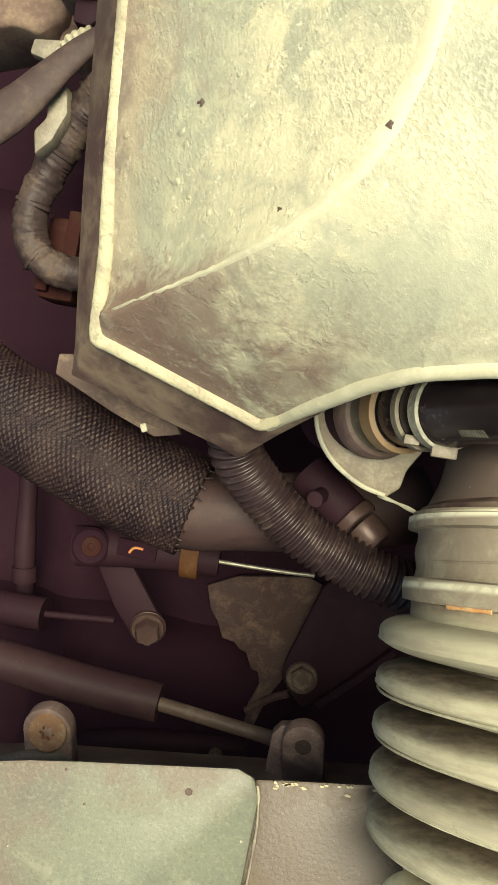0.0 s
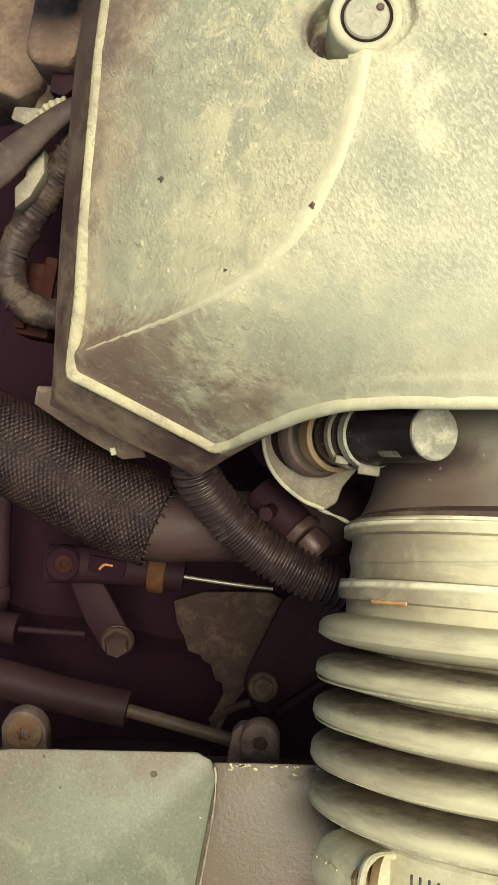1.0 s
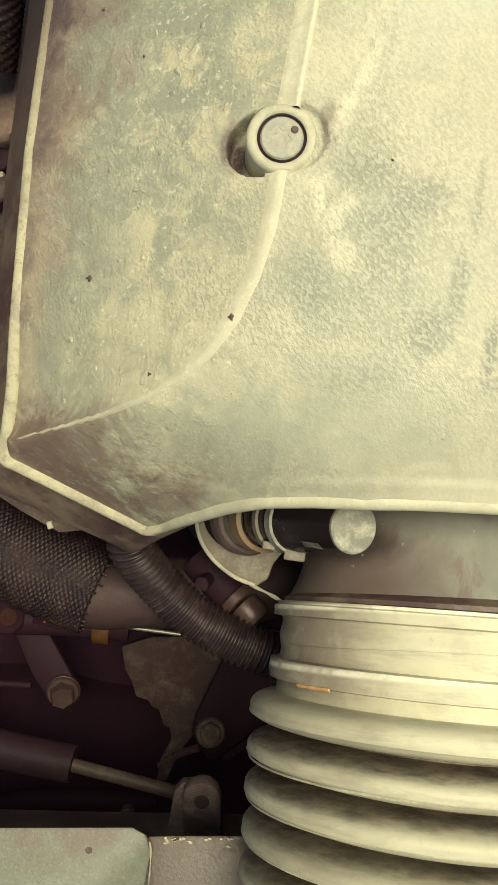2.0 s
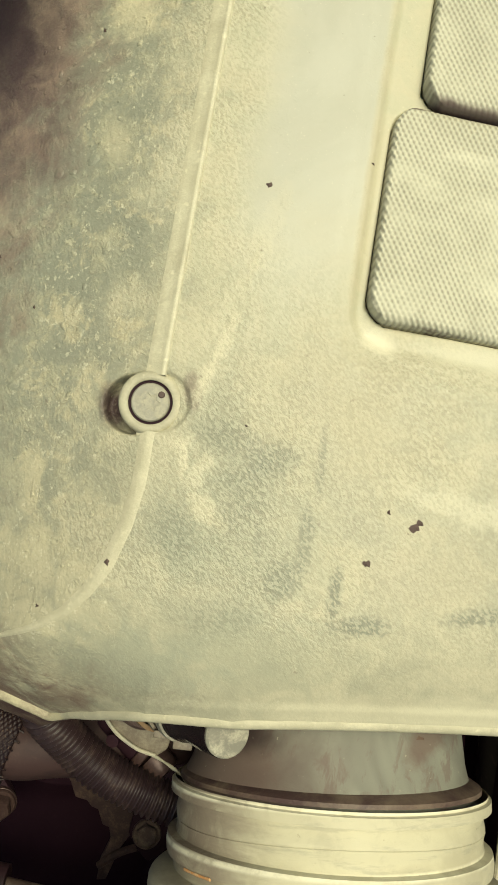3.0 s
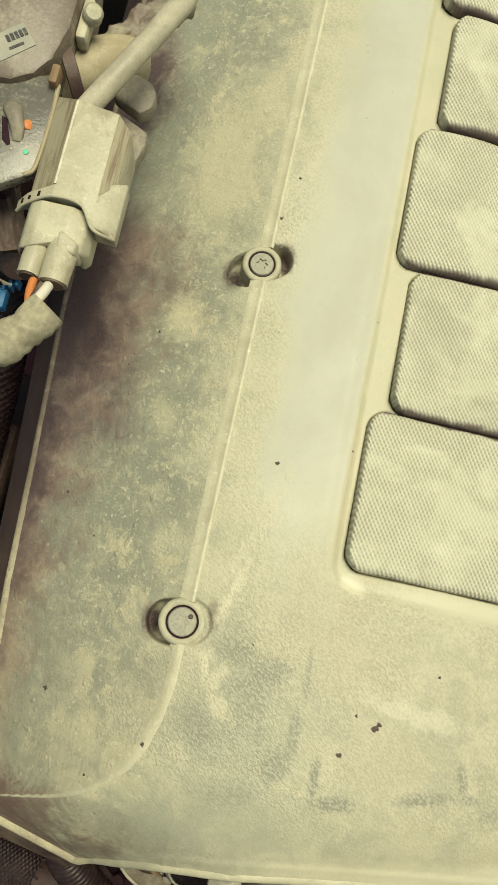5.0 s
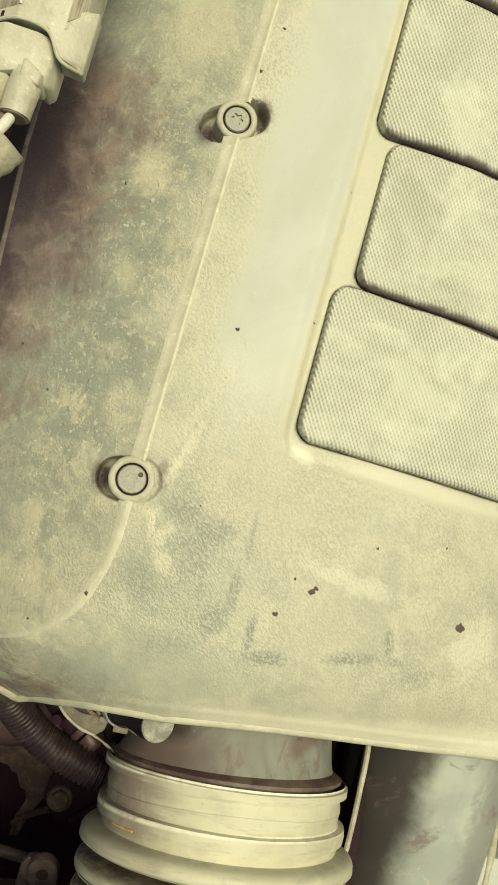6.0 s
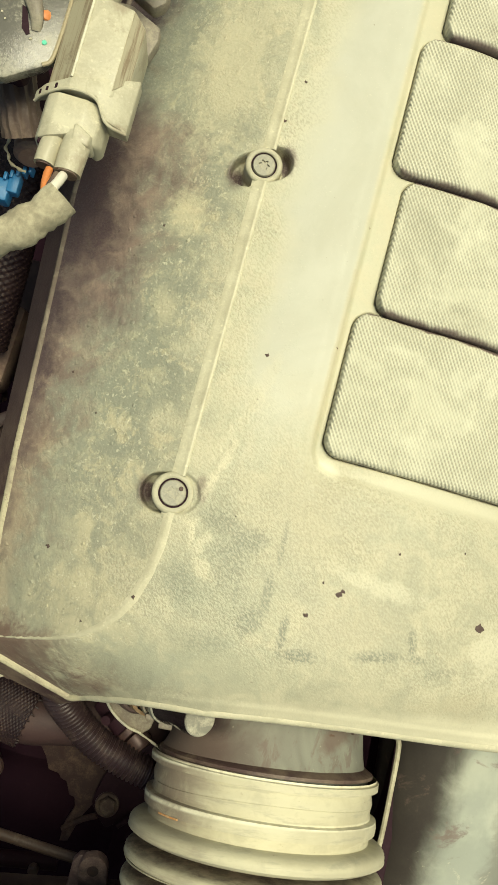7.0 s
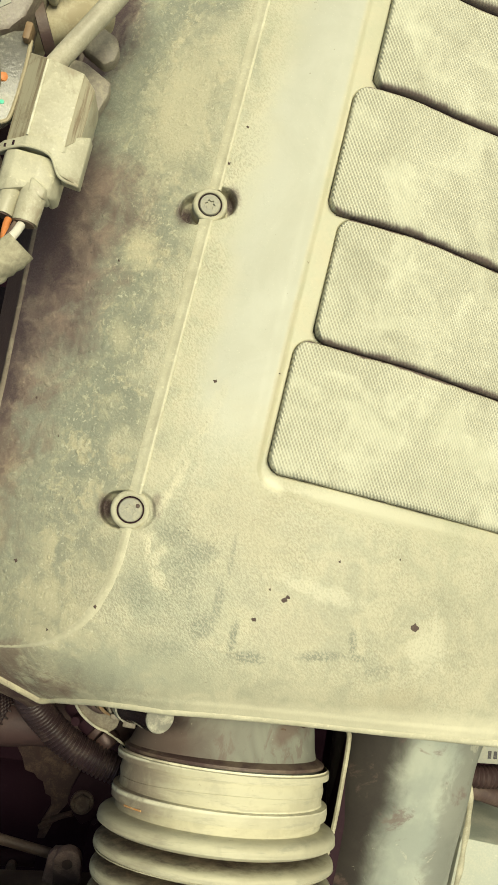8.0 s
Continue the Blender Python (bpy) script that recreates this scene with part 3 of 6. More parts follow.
M_ORANGE = dusty("orange_insulation", (0.55, 0.19, 0.06), (0.60, 0.36, 0.2), 0.25, 300, 1500, 0.5, 0.0001)
M_WHITE = dusty("white_insulation", (0.66, 0.62, 0.52), (0.60, 0.55, 0.42), 0.3, 300, 1500, 0.5, 0.0001)
M_BLUE = dusty("blue_plastic", (0.02, 0.15, 0.33), (0.10, 0.2, 0.28), 0.25, 200, 1200, 0.45, 0.0001)
M_GREEN = dusty("green_led_paint", (0.10, 0.55, 0.36), (0.3, 0.55, 0.4), 0.2, 400, 1500, 0.4, 0.0001)
M_AMBER = dusty("amber_band", (0.085, 0.036, 0.016), (0.12, 0.066, 0.036), 0.3, 200, 1500, 0.6, 0.0001, spec=0.1)
M_REDDISH = dusty("reddish_plastic", (0.032, 0.0105, 0.0095), (0.048, 0.023, 0.019), 0.3, 150, 1300, 0.7, 0.0001, fleck=0.0, spec=0.06)
M_MARK = dusty("orange_crayon", (0.52, 0.24, 0.09), (0.55, 0.42, 0.24), 0.5, 500, 1800, 0.7, 0.0001)
M_SPECK = dusty("dark_speck", (0.085, 0.056, 0.048), (0.14, 0.10, 0.08), 0.3, 400, 1800, 0.7, 0.0002)
M_INK = dusty("printed_ink", (0.05, 0.045, 0.05), (0.2, 0.18, 0.14), 0.3, 500, 1800, 0.6, 0.00005)
M_LABEL = dusty("paper_label", (0.30, 0.30, 0.25), (0.40, 0.37, 0.28), 0.5, 120, 1500, 0.6, 0.00005)
M_CABLE = dusty("dusty_cable_tube", (0.33, 0.30, 0.22), (0.46, 0.42, 0.315), 0.6, 90, 1200, 0.45, 0.0001)
M_TAPE_DARK = dusty("wrinkled_dark_tape", (0.0320, 0.0195, 0.0192), (0.1080, 0.0740, 0.0560), 0.4, 90, 700, 0.6, 0.0005)
M_GREYSTEEL = dusty("painted_grey_steel", (0.105, 0.10, 0.085), (0.34, 0.32, 0.245), 0.36, 60, 900, 0.22, 0.0002, stain=(0.16, 0.12, 0.09))
M_TANKDARK = dusty("dusty_dark_plastic", (0.1150, 0.0780, 0.0620), (0.2300, 0.1720, 0.1290), 0.45, 60, 900, 0.5, 0.0002, stain=(0.12, 0.08, 0.066))
M_LUG = dusty("scuffed_grey_lug", (0.1850, 0.1247, 0.1122), (0.3600, 0.2623, 0.2162), 0.5, 120, 1100, 0.5, 0.0003, stain=(0.10, 0.066, 0.056))
M_PALE = dusty("highlight_pale_plastic", (0.50, 0.47, 0.345), (0.66, 0.63, 0.48), 0.7, 120, 1200, 0.5, 0.00015)
M_GREYTAB = dusty("dusty_grey_tab", (0.185, 0.158, 0.125), (0.34, 0.31, 0.23), 0.55, 80, 900, 0.5, 0.0003, stain=(0.15, 0.11, 0.088))
M_CONDUIT = dusty("dusty_black_conduit", (0.0260, 0.0156, 0.0172), (0.1000, 0.0700, 0.0590), 0.34, 80, 900, 0.36, 0.0001)
M_RUSTSHEET = dusty("torn_rusty_sheet", (0.054, 0.030, 0.027), (0.145, 0.095, 0.072), 0.40, 90, 900, 0.8, 0.0005, stain=(0.055, 0.026, 0.022))
M_VALVE = dusty("glossy_black_plastic", (0.016, 0.011, 0.013), (0.10, 0.082, 0.07), 0.2, 140, 1200, 0.22, 0.00015, spec=0.6)
M_RIB = dusty("dusty_rib", (0.51, 0.48, 0.345), (0.60, 0.57, 0.42), 0.5, 110, 1000, 0.5, 0.0004, stain=(0.43, 0.40, 0.285), fleck=0.3)
M_RIBSOFT = dusty("dust_softened_rib", (0.45, 0.42, 0.30), (0.55, 0.515, 0.375), 0.5, 110, 900, 0.55, 0.0004, stain=(0.34, 0.315, 0.225), fleck=0.25)
M_BOSS = dusty("dusty_boss", (0.40, 0.375, 0.27), (0.49, 0.46, 0.335), 0.5, 200, 1000, 0.55, 0.0004, stain=(0.33, 0.31, 0.22), fleck=0.3)
M_STRAP = dusty("dirty_strap_rubber", (0.0500, 0.0310, 0.0290), (0.1200, 0.0830, 0.0650), 0.45, 60, 500, 0.65, 0.0004)
M_CASTING = dusty("brown_pitted_casting", (0.14, 0.088, 0.07), (0.26, 0.185, 0.135), 0.5, 70, 600, 0.75, 0.0008, stain=(0.075, 0.042, 0.038))
M_FLANGE = dusty("dirty_cast_flange", (0.14, 0.115, 0.088), (0.26, 0.232, 0.17), 0.42, 110, 1100, 0.5, 0.0002, stain=(0.11, 0.074, 0.058))
M_CASE = dusty("pale_case_plastic", (0.34, 0.36, 0.29), (0.50, 0.49, 0.385), 0.55, 30, 900, 0.45, 0.0001)
M_DRUM = dusty("brown_dusty_cap", (0.13, 0.098, 0.075), (0.38, 0.35, 0.26), 0.5, 45, 900, 0.36, 0.0002, stain=(0.13, 0.085, 0.065))
M_GROUND = dusty("asphalt", (0.045, 0.045, 0.045), (0.08, 0.075, 0.065), 0.4, 3, 120, 0.9, 0.004)
M_PAINT = dusty("bay_paint", (0.10, 0.09, 0.085), (0.2, 0.17, 0.13), 0.4, 12, 300, 0.5, 0.0003)


# ---- mesh helpers ----
def V(x, y, z):
    return Vector((x * MM, y * MM, z * MM))


def thing(name, base, label, category, group=""):
    """An Empty at a thing's base; millimetres."""
    ob = new(name)
    ob.location = V(*base)
    return tagged(ob, label, category, group)


def base_of(ob):
    at = Vector((0, 0, 0))
    while ob:
        at += ob.location
        ob = ob.parent
    return at


def part(name, bm, material, parent=None, label="", smooth=True, sharp=40):
    """Links a bmesh, built in the place's metres, as ONE mesh object under a thing or a part."""
    me = bpy.data.meshes.new(name)
    if parent:
        bm.transform(Matrix.Translation(-base_of(parent)))
    bmesh.ops.recalc_face_normals(bm, faces=bm.faces)
    bm.to_mesh(me)
    bm.free()
    me.materials.append(material)
    if smooth:
        me.shade_smooth()
        me.set_sharp_from_angle(angle=radians(sharp))
    ob = new(name, me)
    ob.parent = parent
    if label:
        tagged(ob, label)
    return ob


def box(x0, x1, y0, y1, z0, z1, bevel=0.0, segs=2, m=None):
    bm = bmesh.new()
    bmesh.ops.create_cube(bm, size=1)
    bmesh.ops.scale(bm, vec=V(x1 - x0, y1 - y0, z1 - z0), verts=bm.verts)
    if bevel:
        bmesh.ops.bevel(bm, geom=bm.edges[:], offset=bevel * MM, segments=segs, profile=0.5, affect='EDGES')
    bmesh.ops.translate(bm, vec=V((x0 + x1) / 2, (y0 + y1) / 2, (z0 + z1) / 2), verts=bm.verts)
    if m:
        bm.transform(m)
    return bm


def prism(outline, z0, z1, bevel=0.0, m=None):
    """A plate from an outline in the plan; millimetres."""
    bm = bmesh.new()
    f = bm.faces.new([bm.verts.new(V(x, y, z0)) for x, y in outline])
    up = bmesh.ops.extrude_face_region(bm, geom=[f])
    bmesh.ops.translate(bm, vec=V(0, 0, z1 - z0), verts=[g for g in up["geom"] if isinstance(g, bmesh.types.BMVert)])
    if bevel:
        bmesh.ops.recalc_face_normals(bm, faces=bm.faces)
        bmesh.ops.bevel(bm, geom=bm.edges[:], offset=bevel * MM, segments=2, profile=0.5, affect='EDGES')
    if m:
        bm.transform(m)
    return bm


def axis_frame(at, way):
    """A frame whose z runs along way."""
    return Matrix.Translation(V(*at)) @ Vector(way).to_track_quat('Z', 'Y').to_matrix().to_4x4()


def lathe(profile, at=(0, 0, 0), way=(0, 0, 1), segs=48, wob=0.0):
    """A turned body: (radius, height) pairs along way from at; millimetres."""
    bm = bmesh.new()
    rings = []
    for r, h in profile:
        if r <= 0:
            rings.append([bm.verts.new(V(0, 0, h))])
        else:
            rings.append([bm.verts.new(V(r * (1 + wob * math.sin(3 * a + h)) * math.cos(a), r * math.sin(a), h))
                          for a in (2 * math.pi * k / segs for k in range(segs))])
    for a, b in zip(rings, rings[1:]):
        for k in range(segs):
            q = [a[k % len(a)], a[(k + 1) % len(a)], b[(k + 1) % len(b)], b[k % len(b)]]
            q = list(dict.fromkeys(q))
            if len(q) > 2:
                bm.faces.new(q)
    bm.transform(axis_frame(at, way))
    return bm


def smooth_path(points, n):
    """n + 1 points on a Catmull-Rom curve through the given ones, evenly spaced; millimetres."""
    p = [Vector(q) for q in points]
    p = [2 * p[0] - p[1]] + p + [2 * p[-1] - p[-2]]
    dense = []
    for a, b, c, d in zip(p, p[1:], p[2:], p[3:]):
        for k in range(40):
            t = k / 40
            dense.append(0.5 * (2 * b + (c - a) * t + (2 * a - 5 * b + 4 * c - d) * t * t + (3 * b - a - 3 * c + d) * t ** 3))
    dense.append(p[-2])
    far = [0.0]
    for a, b in zip(dense, dense[1:]):
        far.append(far[-1] + (b - a).length)
    out, j = [], 0
    for k in range(n + 1):
        s = far[-1] * k / n
        while j < len(far) - 2 and far[j + 1] < s:
            j += 1
        out.append(dense[j].lerp(dense[j + 1], (s - far[j]) / max(1e-9, far[j + 1] - far[j])))
    return out, far[-1]


def sweep(points, radius, n=60, segs=24, up=(0, 0, 1), caps=True, squash=1.0):
    """A hose along a path: radius is millimetres or a function of (length along, angle)."""
    path, total = smooth_path(points, n)
    bm = bmesh.new()
    side = None
    rings = []
    for k, p in enumerate(path):
        way = (path[min(k + 1, n)] - path[max(k - 1, 0)]).normalized()
        if side is None:
            side = way.cross(Vector(up)).normalized()
        side = (side - way * side.dot(way)).normalized()
        top = side.cross(way).normalized()
        ring = []
        for j in range(segs):
            a = 2 * math.pi * j / segs
            r = radius(total * k / n, a) if callable(radius) else radius
            ring.append(bm.verts.new((p + side * (r * math.cos(a)) + top * (r * squash * math.sin(a))) * MM))
        rings.append(ring)
    for a, b in zip(rings, rings[1:]):
        for j in range(segs):
            bm.faces.new((a[j], a[(j + 1) % segs], b[(j + 1) % segs], b[j]))
    if caps:
        bm.faces.new(rings[0])
        bm.faces.new(rings[-1])
    return bm


def hexagon(r, h, at, way):
    """A hexagonal head with a chamfered top on a round flange."""
    bm = lathe([(r * 1.3, 0), (r * 1.3, h * 0.18), (r * 1.2, h * 0.3), (0, h * 0.3)], (0, 0, 0), (0, 0, 1), 32)
    low = [bm.verts.new(V(r * math.cos(k * math.pi / 3), r * math.sin(k * math.pi / 3), h * 0.3)) for k in range(6)]
    mid = [bm.verts.new(V(r * math.cos(k * math.pi / 3), r * math.sin(k * math.pi / 3), h * 0.88)) for k in range(6)]
    top = [bm.verts.new(V(r * 0.84 * math.cos(k * math.pi / 3), r * 0.84 * math.sin(k * math.pi / 3), h)) for k in range(6)]
    ins = [bm.verts.new(V(r * 0.55 * math.cos(k * math.pi / 3), r * 0.55 * math.sin(k * math.pi / 3), h * 0.97)) for k in range(6)]
    for a, b in ((low, mid), (mid, top), (top, ins)):
        for k in range(6):
            bm.faces.new((a[k], a[(k + 1) % 6], b[(k + 1) % 6], b[k]))
    bm.faces.new(ins)
    bm.transform(axis_frame(at, way))
    return bm


def lookup(table):
    xs, ys = [a for a, _ in table], [b for _, b in table]
    return lambda v: np.interp(v, xs, ys)


# ---- the setting: ground, bay walls, engine below ----
ground = part("ground", box(-20000, 20000, -20000, 20000, -1000, -880), M_GROUND, smooth=False)
tagged(ground, "dark asphalt ground under the car", "ground", kind="structure")
for wname, dims in (("wall_north", (-700, 700, 520, 545, -700, 30)), ("wall_south", (-700, 700, -545, -520, -700, -20)),
                    ("wall_east", (700, 725, -545, 545, -700, 0)), ("wall_west", (-725, -700, -545, 545, -700, 0))):
    tagged(part(wname, box(*dims, 4), M_PAINT), "dark dusty inner panel of the engine bay", "bay panel", kind="structure")


def engine_block():
    """Ribbed casting deep below, in one rough body."""
    eng = thing("engine_block", (-30, 60, -600), "dark oily ribbed engine casting deep in the bay", "engine")
    n_x, n_y = 90, 110
    bm = bmesh.new()
    grid = []
    for j in range(n_y + 1):
        row = []
        for i in range(n_x + 1):
            x, y = -330 + 660 * i / n_x, -420 + 800 * j / n_y
            z = -318 + 10 * noise.fractal(Vector((x, y, 0)) * 0.012, 1.0, 2.0, 4)
            z += 14 * max(0.0, math.sin(x * 0.045 + 0.6)) ** 6 + 9 * max(0.0, math.sin(y * 0.06 + 1.0)) ** 8
            if y > -95:
                z += 60 * min(1.0, (y + 95) / 30) * min(1.0, max(0.0, (x + 70) / 30))
            row.append(bm.verts.new(V(x, y, z)))
        grid.append(row)
    for a, b in zip(grid, grid[1:]):
        for i in range(n_x):
            bm.faces.new((a[i], a[i + 1], b[i + 1], b[i]))
    part("casting_top", bm, M_DEEP, eng)
    part("crankcase", box(-320, 320, -410, 370, -600, -345, 12), M_DEEP, eng)
    part("head_body", box(-40, 215, -40, 300, -330, -60, 10), M_DEEP, eng, "dark cylinder head under the cover")
    part("side_rib", box(-52, -41, -30, 280, -300, -110, 3), M_DEEP, eng)


engine_block()

# ---- the engine cover ----
edge_x = lambda y: np.where(np.asarray(y) < 100, -61.7 - 0.068 * np.asarray(y), -68.5 - 0.01 * (np.asarray(y) - 100.0))
edge_z = lookup([(-75, -48), (-40, -40), (0, -35), (40, -37), (330, -42)])
front_y = lookup([(-56, -75), (-17, -87), (-10, -82.5), (-4, -79), (2, -75.5), (10, -72.1), (20, -69.9), (30, -68.3), (40, -66.5),
                  (60, -63.9), (80, -62), (100, -60.9), (120, -59.8), (160, -57), (230, -51)])
front_z = lookup([(-56, -48), (-17, -52), (-10, -41), (-4, -31), (2, -22), (10, -13), (20, -8), (30, -4.6), (40, -3.8), (60, -4.2), (80, -6), (100, -9.5), (120, -13.5), (160, -20), (230, -28)])
ridge_x = lookup([(-70, -54), (-67, -46), (-64, -38), (-60, -28), (-55, -18.5), (-50, -12), (-44, -7.2), (-36.6, -3.4), (-28, -0.9), (-18, 0.5), (330, 0.9)])
PADS = [(44.0, 25.5, 77.0), (49.5, 77.3, 127.6), (43.6, 127.9, 181.6), (49.5, 181.9, 230.6), (43.8, 230.9, 280.0)]
PAD_END = 196.0
SCREWS = [(0.0, 0.0, 0.22, 1.0, 3.2), (0.0, 119.2, 0.45, 0.92, 4.5)]  # x, y, turn of the pocket, size, half length of its straight sides


def crown(x, y):
    """The cover's smooth top, before its edges turn down."""
    d = np.maximum(x, 0) - 50
    z = 6.5 - 0.0024 * np.minimum(d, 80) ** 2 - 0.33 * np.maximum(0, d - 80) + 0.30 * np.minimum(x, 0)
    return z - 0.058 * np.maximum(0, y - 10) - 0.0006 * np.minimum(0, y + 5) ** 2


def step(a, b, v):
    t = np.clip((v - a) / (b - a), 0, 1)
    return t * t * (3 - 2 * t)


def pad_gap(x, y):
    """Distance outside the nearest pad (negative inside)."""
    best = np.full(np.shape(x), 1e3)
    for x0, y0, y1 in PADS:
        qx = np.abs(x - (x0 + PAD_END) / 2) - (PAD_END - x0) / 2 + 6
        qy = np.abs(y - (y0 + y1) / 2) - (y1 - y0) / 2 + 6
        d = np.hypot(np.maximum(qx, 0), np.maximum(qy, 0)) + np.minimum(np.maximum(qx, qy), 0) - 6
        best = np.minimum(best, d)
    return best


def cover_height(x, y, detail=True):
    rx, lx = ridge_x(y), edge_x(y)
    top = crown(x, y)
    at_ridge = crown(rx, y)
    q = np.clip((rx - x) / np.maximum(rx - lx, 1.0), 0, 1)
    z = np.where(x < rx, at_ridge + (edge_z(y) - at_ridge) * q ** 1.08, top)
    away = y - front_y(x)
    wide = np.interp(x, [-56, -17, 20, 60], [46, 44, 32, 27])
    w = 1 - (1 - np.clip(away / wide, 0, 1)) ** 2.3
    z = front_z(x) + (z - front_z(x)) * w
    if not detail:
        return z
    # tray of the pads with a soft bevel in front of it
    cx, cy = np.maximum(50.0 - x, 0), np.maximum(28.0 - y, 0)
    inside = np.where((cx > 0) & (cy > 0), 10 - np.hypot(cx, cy), np.minimum(x - 40.0, y - 18.0))
    z = z - 1.3 * step(0, 2.4, inside) * step(0, 2, PAD_END + 6 - x) - 1.0 * step(5.0, 0, -inside) * step(0, 2, PAD_END + 6 - x)
    z = z - 3.5 * step(0.4, 0.0, pad_gap(x, y))
    z = z - 0.14 * np.exp(-((away - 5.5) / 0.9) ** 2) * step(-10, 10, x) + 0.16 * np.exp(-((away - 3.6) / 0.9) ** 2) * step(-10, 10, x)
    # oblong pockets at the screws
    for sx, sy, turn, size, half in SCREWS:
        u = (x - sx) * math.cos(turn) + (y - sy) * math.sin(turn)
        v = -(x - sx) * math.sin(turn) + (y - sy) * math.cos(turn)
        d = np.hypot(np.maximum(np.abs(u + (1.0 if sy < 1 else 0.7)) - half, 0), v) - 6.9 * size
        filled = step(-2.0, 2.0, u) if sy < 1 else 0.0
        z = z - (7.5 - 6.2 * filled) * step(0.2, -0.8, d)
        z = np.where(np.hypot(x - sx, y - sy) < 6.3 * size, np.minimum(z, crown(0.0, sy) - 7.0), z)
    return z


def runs(*spans):
    out = []
    for a, b, d in spans:
        n = max(1, round((b - a) / d))
        out += [a + (b - a) * k / n for k in range(n)]
    return out + [spans[-1][1]]


def engine_cover():
    cover = thing("engine_cover", (0, 0, -60), "dusty grey-green plastic engine cover with cross-hatched pads", "engine cover")
    xs = np.array(runs((-56, -17, 1.3), (-17, -13, 1.3), (-13, 13, 0.42), (13, 40, 1.2), (40, 54, 0.5), (54, 130, 2.2), (130, 230, 5)))
    ys = np.array(runs((-44, -13, 1.4), (-13, 13, 0.42), (13, 22, 1.2), (22, 28, 0.5), (28, 73, 1.8), (73, 80, 0.5), (80, 107, 1.8),
                       (107, 133, 0.42), (133, 176, 1.8), (176, 185, 0.55), (185, 227, 2), (227, 233, 0.6), (233, 320, 3)))
    n_front = 34
    ease = (np.arange(n_front) / n_front) ** 1.3
    X, Y = [], []
    fade = np.clip(1 - (xs + 56) / 50, 0, 1)
    for r in list(ease) + [None] * len(ys):
        if r is None:
            y = np.full(len(xs), ys[len(Y) - n_front])
        else:
            f = front_y(xs)
            y = f + (ys[0] - f) * r
        X.append(xs + (edge_x(y) + 56) * fade)
        Y.append(y)
    X, Y = np.array(X), np.array(Y)
    Z = cover_height(X, Y)
    rows, cols = X.shape
    crust = np.array([noise.fractal(Vector((x * 0.16, y * 0.16, 3.0)), 0.8, 2.1, 4) for x, y in zip(X.ravel(), Y.ravel())]).reshape(X.shape)
    Z = Z + crust * np.where(X < ridge_x(Y) - 4, 0.12, 0.05) * step(0.5, 2.5, pad_gap(X, Y)) * (1 - np.exp(-((X - ridge_x(Y) + 0.6) / 3.5) ** 4))
    co = np.stack([X, Y, Z], -1).reshape(-1, 3) * MM
    idx = np.arange(rows * cols).reshape(rows, cols)
    faces = np.stack([idx[:-1, :-1], idx[:-1, 1:], idx[1:, 1:], idx[1:, :-1]], -1).reshape(-1, 4)
    me = bpy.data.meshes.new("shell")
    co[:, 2] += 60 * MM
    me.from_pydata(co.tolist(), [], faces.tolist())
    me.materials.append(M_COVER)
    me.shade_smooth()
    shell = new("shell", me)
    shell.parent = cover
    solid = shell.modifiers.new("thickness", 'SOLIDIFY')
    solid.thickness, solid.offset = 0.0028, -1.0

    # rim: skirt that hangs from the outer edge and the front corner
    rim = [(float(edge_x(y)), y, float(edge_z(y))) for y in range(310, -75, -6)] + [(-56, -75, -48)]
    rim += [(-56 + 39 * k / 8, -75 - 12 * k / 8, -48 - 4 * k / 8) for k in range(1, 9)]
    rim += [(x, float(front_y(x)), float(front_z(x))) for x in (-14, -10, -6, -2, 2, 6, 10, 14)]
    drop = []
    for k, (x, y, z) in enumerate(rim):
        if y > -75 and x < -50:
            drop.append((x - 8.0, y - 3, z - 13))
        elif x < -17.1:
            f = (x + 56) / 39
            drop.append((-64.5 + 42 * f, -84 - 11.5 * f, -62 - 7 * f))
        else:
            f = min(1.0, (x + 17) / 27)
            drop.append((x - 5.5 * (1 - f) ** 1.5, y - 8.5 * (1 - f) ** 1.6 - 0.6, z - 4 - 13 * (1 - f) ** 1.3))
    bm = bmesh.new()
    lines = []
    for (x, y, z), (a, b, c) in zip(rim, drop):
        inward = Vector((0 - x, 20 - y, 0)).normalized() * 2.2
        lines.append([bm.verts.new(V(*p)) for p in ((x + inward.x, y + inward.y, z - 2), (x, y, z - 0.3), ((x + a) / 2 - inward.x * 0.25, (y + b) / 2 - inward.y * 0.25, (z + c) / 2),
                                                    (a, b, c), (a + inward.x, b + inward.y, c), (x + 2 * inward.x, y + 2 * inward.y, z - 4))])
    for a, b in zip(lines, lines[1:]):
        for j in range(5):
            bm.faces.new((a[j], a[j + 1], b[j + 1], b[j]))
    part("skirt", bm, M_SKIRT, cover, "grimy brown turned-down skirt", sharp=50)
    bead = [(float(edge_x(y)) + 1.6, y, float(edge_z(y)) + 0.9) for y in range(310, -66, -8)] + [(-56.2, -73.0, -46.9), (-55.4, -75.2, -47.2), (-53.0, -75.9, -47.4)]
    bead += [(-55.9 + 38.2 * k / 10, -75.0 - 11.4 * k / 10, -47.0 - 3.2 * k / 10) for k in range(2, 11)] + [(-15.6, -85.6, -48.6), (-12.5, -83.6, -45.4)]
    part("edge_bead", sweep(bead, lambda s, a: float(np.interp(310 - s, [-60, 70], [1.75, 1.05])) + 0.06 * math.sin(s * 3.1 + 2 * a) * math.sin(s * 0.83), 600, 14, squash=0.62), M_RIM, cover, "pale raised bead along the edge")
